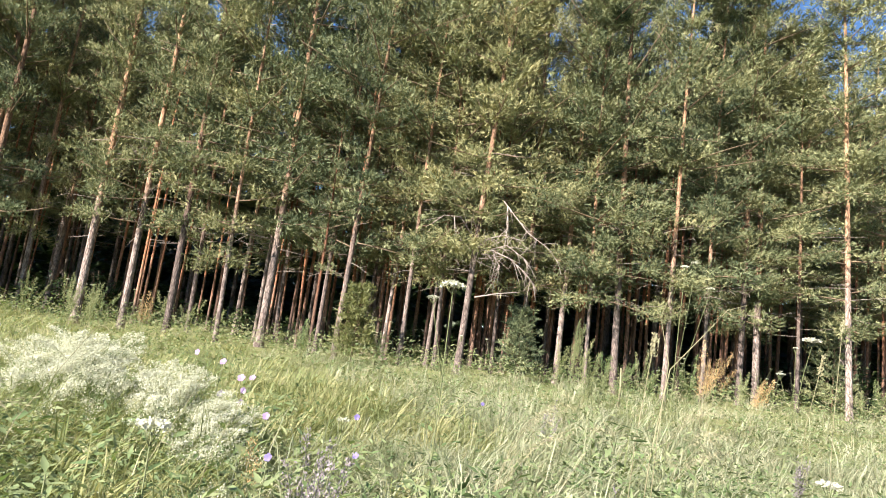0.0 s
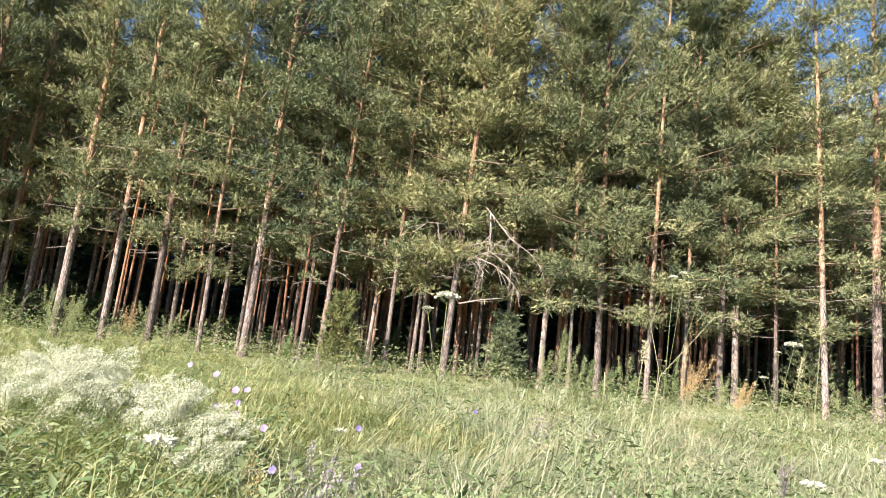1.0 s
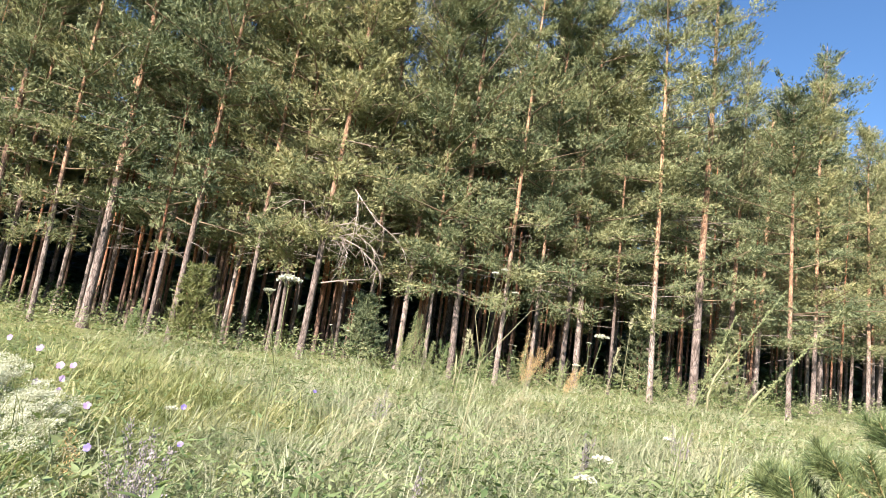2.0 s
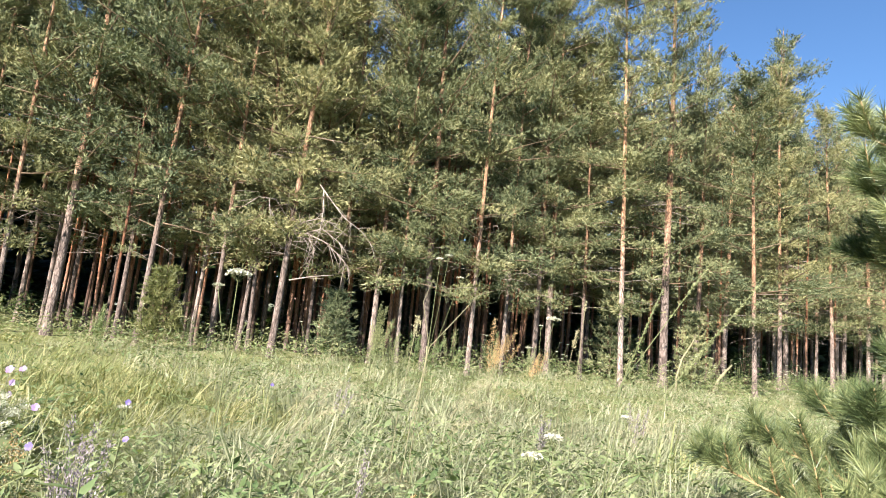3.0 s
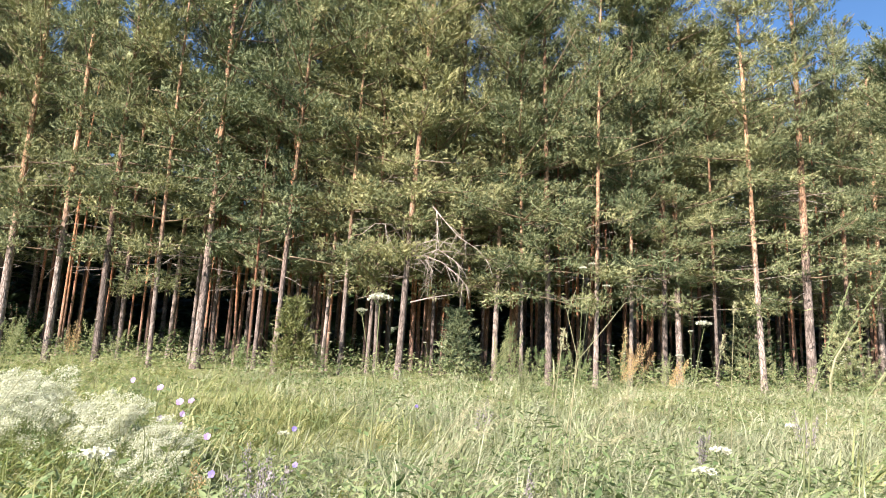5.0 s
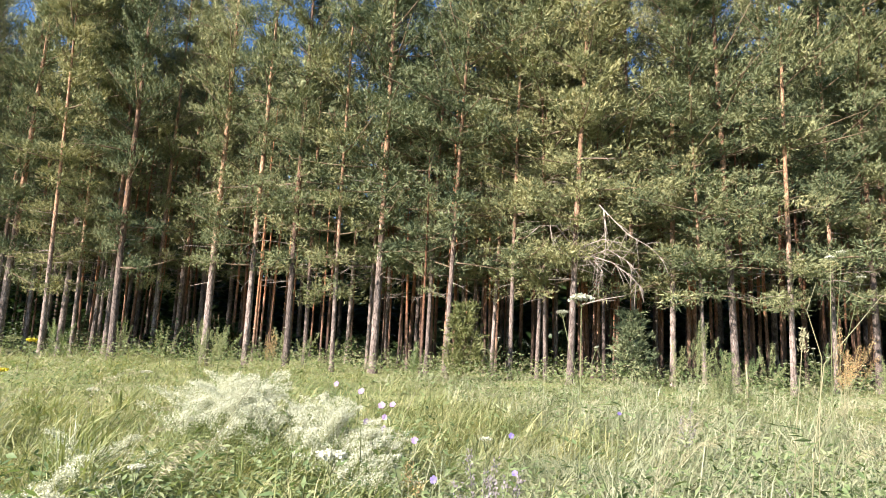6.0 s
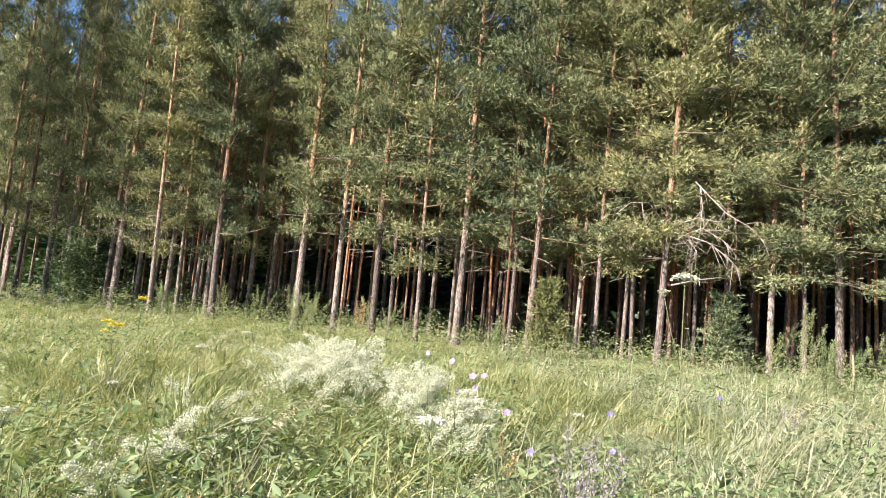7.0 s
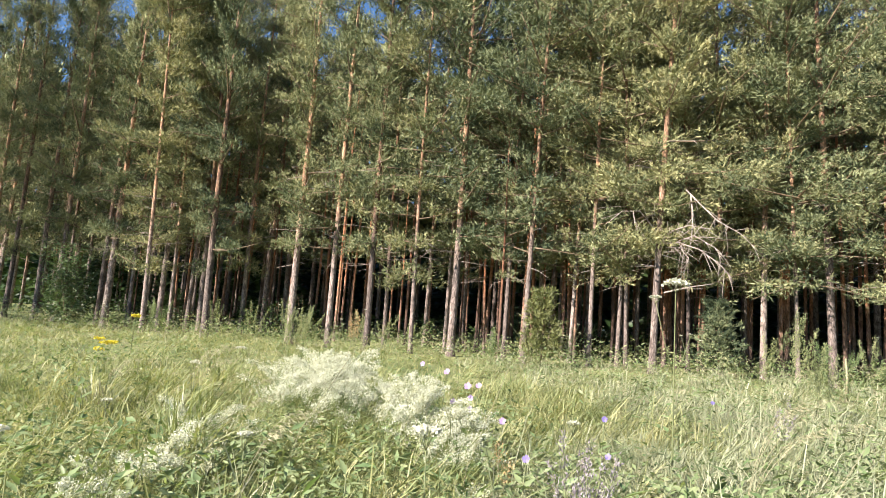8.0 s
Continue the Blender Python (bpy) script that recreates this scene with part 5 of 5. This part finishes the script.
shrub(-18.4, 16.9, 3.0, 1.3, 3200, 0.1, 1, LEAF_MID)
shrub(-17.6, 16.7, 1.8, 0.9, 1200, 0.1, 2, LEAF_MID)
# bushes added to darken a bright gap behind the left pines
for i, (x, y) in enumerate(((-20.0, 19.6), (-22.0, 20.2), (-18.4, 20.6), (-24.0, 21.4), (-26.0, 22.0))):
    shrub(x, y, 2.4, 1.5, 900, 0.15, 60 + i, LEAF_SHADED, "tall bush added as dark fill under the pines")
# low bushes, the shade under the pines put into their leaf colour
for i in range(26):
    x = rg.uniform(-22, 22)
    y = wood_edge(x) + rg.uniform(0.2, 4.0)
    shrub(x, y, rg.uniform(0.7, 1.7), rg.uniform(0.6, 1.1), 420, 0.11, 20 + i, LEAF_SHADED, "low bush under the pines, leaves darkened for shade")


def sapling(x, y, h, reach, seed, mat, label):
    rg = np.random.default_rng(seed)
    root = base_at("pine_sapling", x, y, label, "young pine", "pine saplings")
    g = Geo()
    g.tube(np.array([[0, 0, 0], [0.02, 0, h * 0.5], [0, 0, h]]), [0.025, 0.018, 0.006], 6)
    part_mesh("trunk", g.mesh("trunk", TWIG, True), root)
    pos, axis, b = [], [], Geo()
    for k in range(9):
        z = h * (0.12 + 0.85 * k / 9)
        for q in range(6):
            a = q * 1.047 + k * 0.5 + rg.uniform(-0.3, 0.3)
            ln = reach * (1.05 - 0.8 * k / 9) * rg.uniform(0.7, 1.15)
            line = arc((0, 0, z), (math.cos(a), math.sin(a), 0.35), ln, 0.15, 4)
            b.tube(line, [0.008, 0.006, 0.004, 0.002], 3)
            for s in range(15):
                u = rg.uniform(0.25, 1)
                p = np.array([np.interp(u * 3, range(4), line[:, c]) for c in range(3)])
                pos.append(p + rg.normal(size=3) * np.array([0.09, 0.09, 0.05]))
                axis.append(np.array([math.cos(a), math.sin(a), 0.8]) + rg.normal(size=3) * 0.4)
    tagged(part_mesh("branchwork", b.mesh("branchwork", TWIG), root), kind="stuff")
    g = Geo()
    g.needles(np.array(pos), np.array(axis), np.ones(len(pos)), 9, 0.11, 0.022, (15, 60), rg)
    part_mesh("crown", g.mesh("crown", mat), root)


sapling(-1.68, 17.4, 2.0, 0.62, 1, NEEDLE_PALE, "pale green pine sapling before the dark wood")
sapling(2.19, 18.6, 1.9, 0.6, 2, NEEDLE, "dark green pine sapling before the dark wood")
sapling(13.2, 21.4, 2.6, 0.65, 4, NEEDLE, "dark green pine sapling before the dark wood")
sapling(10.6, 21.6, 3.0, 0.8, 5, NEEDLE, "dark green pine sapling before the dark wood")


# ---- the broken, bleached branches that hang from a pine ----
def hanging_deadwood():
    rg = np.random.default_rng(5)
    root = base_at("broken_branch", 1.55, 17.3, "tangle of bleached broken branches caught in the pines", "dead branch")
    base = np.array([1.55, 17.3, float(ground_z(1.55, 17.3)) - 0.02])

    def limb(pts, r, twigs, name="branch"):
        g = Geo()
        pts = np.array(pts, dtype=float) - np.array([base[0], base[1], 0.7])
        r = r * 0.72
        g.tube(pts, np.linspace(r, r * 0.35, len(pts)), 6)
        bough = part_mesh(name, g.mesh(name, DEADWOOD, True), root)
        for k in range(twigs * 2):
            i = rg.integers(1, len(pts))
            d = unit(pts[i] - pts[i - 1])
            p = pts[i - 1] + (pts[i] - pts[i - 1]) * rg.random()
            g = Geo()
            g.tube(arc(p, d + rg.normal(size=3) * np.array([0.7, 0.3, 0.7]), rg.uniform(0.2, 0.6), rg.uniform(-0.3, 1.6), 5), np.linspace(r * 0.45, 0.003, 5), 4)
            part_mesh("twig", g.mesh("twig", DEADWOOD, True), bough)

    limb([(1.5, 17.3, 4.9), (1.75, 17.2, 4.6), (2.15, 17.1, 4.15), (2.6, 17.0, 3.85), (3.0, 17.0, 3.42)], 0.022, 6)
    limb([(1.6, 17.25, 4.78), (1.66, 17.2, 4.3), (1.64, 17.2, 3.8), (1.6, 17.2, 3.5)], 0.022, 4)
    limb([(1.0, 17.5, 3.75), (1.25, 17.2, 3.95), (1.6, 17.1, 4.05), (2.0, 17.1, 3.95)], 0.024, 8)
    limb([(1.0, 17.5, 3.7), (1.4, 17.1, 3.65), (1.8, 17.0, 3.5), (2.2, 17.0, 3.2), (2.4, 17.0, 2.95)], 0.024, 14)
    limb([(1.1, 17.4, 3.6), (1.4, 17.1, 3.55), (1.6, 17.0, 3.3), (1.5, 17.0, 3.0)], 0.018, 10)
    limb([(1.3, 17.3, 3.7), (1.7, 17.0, 3.8), (2.1, 17.0, 3.55), (2.3, 17.0, 3.3)], 0.018, 10)
    limb([(0.85, 17.5, 4.0), (0.5, 17.4, 4.45), (0.1, 17.4, 4.45), (-0.15, 17.4, 4.25)], 0.018, 3)
    limb([(0.35, 17.4, 4.45), (0.4, 17.4, 4.1), (0.6, 17.4, 3.85)], 0.014, 2)
    limb([(1.08, 17.3, 2.56), (1.6, 17.1, 2.68), (2.1, 17.0, 2.76)], 0.026, 1)
    return root


hanging_deadwood()


# ---- the young pine in the meadow ----
def near_pine():
    rg = np.random.default_rng(9)
    x, y = 6.6, 5.02
    root = base_at("young_pine", x, y, "young Scots pine with long bright green needles", "young pine")
    h = 3.6
    g = Geo()
    g.tube(np.array([[0, 0, 0], [0.01, 0.01, 0.9], [0, 0, 2.0], [0, 0, h]]), [0.05, 0.042, 0.028, 0.012], 10)
    part_mesh("trunk", g.mesh("trunk", NEARBARK, True), root)

    def shoot_needles(line, per_metre):
        seg = np.linalg.norm(np.diff(line, axis=0), axis=1).sum()
        n = int(seg * per_metre)
        u = rg.random(n) * (len(line) - 1)
        i = np.minimum(u.astype(int), len(line) - 2)
        p = line[i] + (line[i + 1] - line[i]) * (u - i)[:, None]
        d = unit(line[i + 1] - line[i])
        r = unit(rg.normal(size=(n, 3)))
        perp = unit(r - d * np.sum(r * d, 1, keepdims=True))
        th = np.radians(rg.uniform(30, 70, n))[:, None]
        nd = unit(d * np.cos(th) + perp * np.sin(th) + np.array([0, 0, 0.12]))
        sd = unit(np.cross(nd, rg.normal(size=(n, 3))))
        ln = rg.uniform(0.085, 0.13, (n, 1))
        w = 0.0024
        v = np.stack([p - sd * w, p + sd * w, p + nd * ln + np.array([0, 0, 0.003])], 1)
        f = np.arange(n * 3).reshape(-1, 3)
        return v, f

    whorl = [(0.2, 1.75, 12), (0.42, 1.6, 14), (0.66, 1.25, 14), (0.92, 1.0, 14), (1.12, 0.8, 12), (1.55, 1.15, 14), (1.8, 1.2, 14), (2.2, 1.05, 12), (2.65, 0.75, 9)]
    for z, reach, n in whorl:
        for k in range(n):
            a = k * 6.283 / n + rg.uniform(-0.25, 0.25) + z * 2
            ln = reach * rg.uniform(0.82, 1.1)
            line = arc((0, 0, z), (math.cos(a), math.sin(a), 0.22), ln, -0.4 if z > 0.7 else -0.16, 6)
            b, nd = Geo(), Geo()
            b.tube(line, np.linspace(0.014, 0.006, 6), 6)
            nd.add(*shoot_needles(line[2:], 450))
            for s in range(11):
                u = 0.25 + 0.75 * (s + 0.5) / 11
                p = np.array([np.interp(u * 5, range(6), line[:, c]) for c in range(3)])
                d = unit(line[-1] - line[0])
                lat = unit(np.cross(d, [0, 0, 1])) * (1 if s % 2 else -1)
                tw = arc(p, d * 0.8 + lat * 0.7 + np.array([0, 0, rg.uniform(0.3, 1.1)]), rg.uniform(0.18, 0.4) * (1.2 - 0.4 * u), -0.6, 4)
                b.tube(tw, [0.008, 0.006, 0.005, 0.004], 5)
                nd.add(*shoot_needles(tw, 1050))
            for s in range(4):
                tip = arc(line[-1], unit(line[-1] - line[-2]) * 0.8 + rg.normal(size=3) * 0.35 + np.array([0, 0, 0.45]), rg.uniform(0.12, 0.22), -0.3, 3)
                nd.add(*shoot_needles(tip, 1500))
            limb = part_mesh("branch", b.mesh("branch", NEARBARK, True), root)
            tagged(part_mesh("needle_brush", nd.mesh("needle_brush", NEEDLE_NEAR), limb, "long paired green needles"), kind="stuff")
    g = Geo()
    g.add(*shoot_needles(np.array([[0, 0, h - 0.8], [0, 0, h + 0.12]]), 560))
    tagged(part_mesh("leader_shoot", g.mesh("leader_shoot", NEEDLE_NEAR), root), kind="stuff")


near_pine()
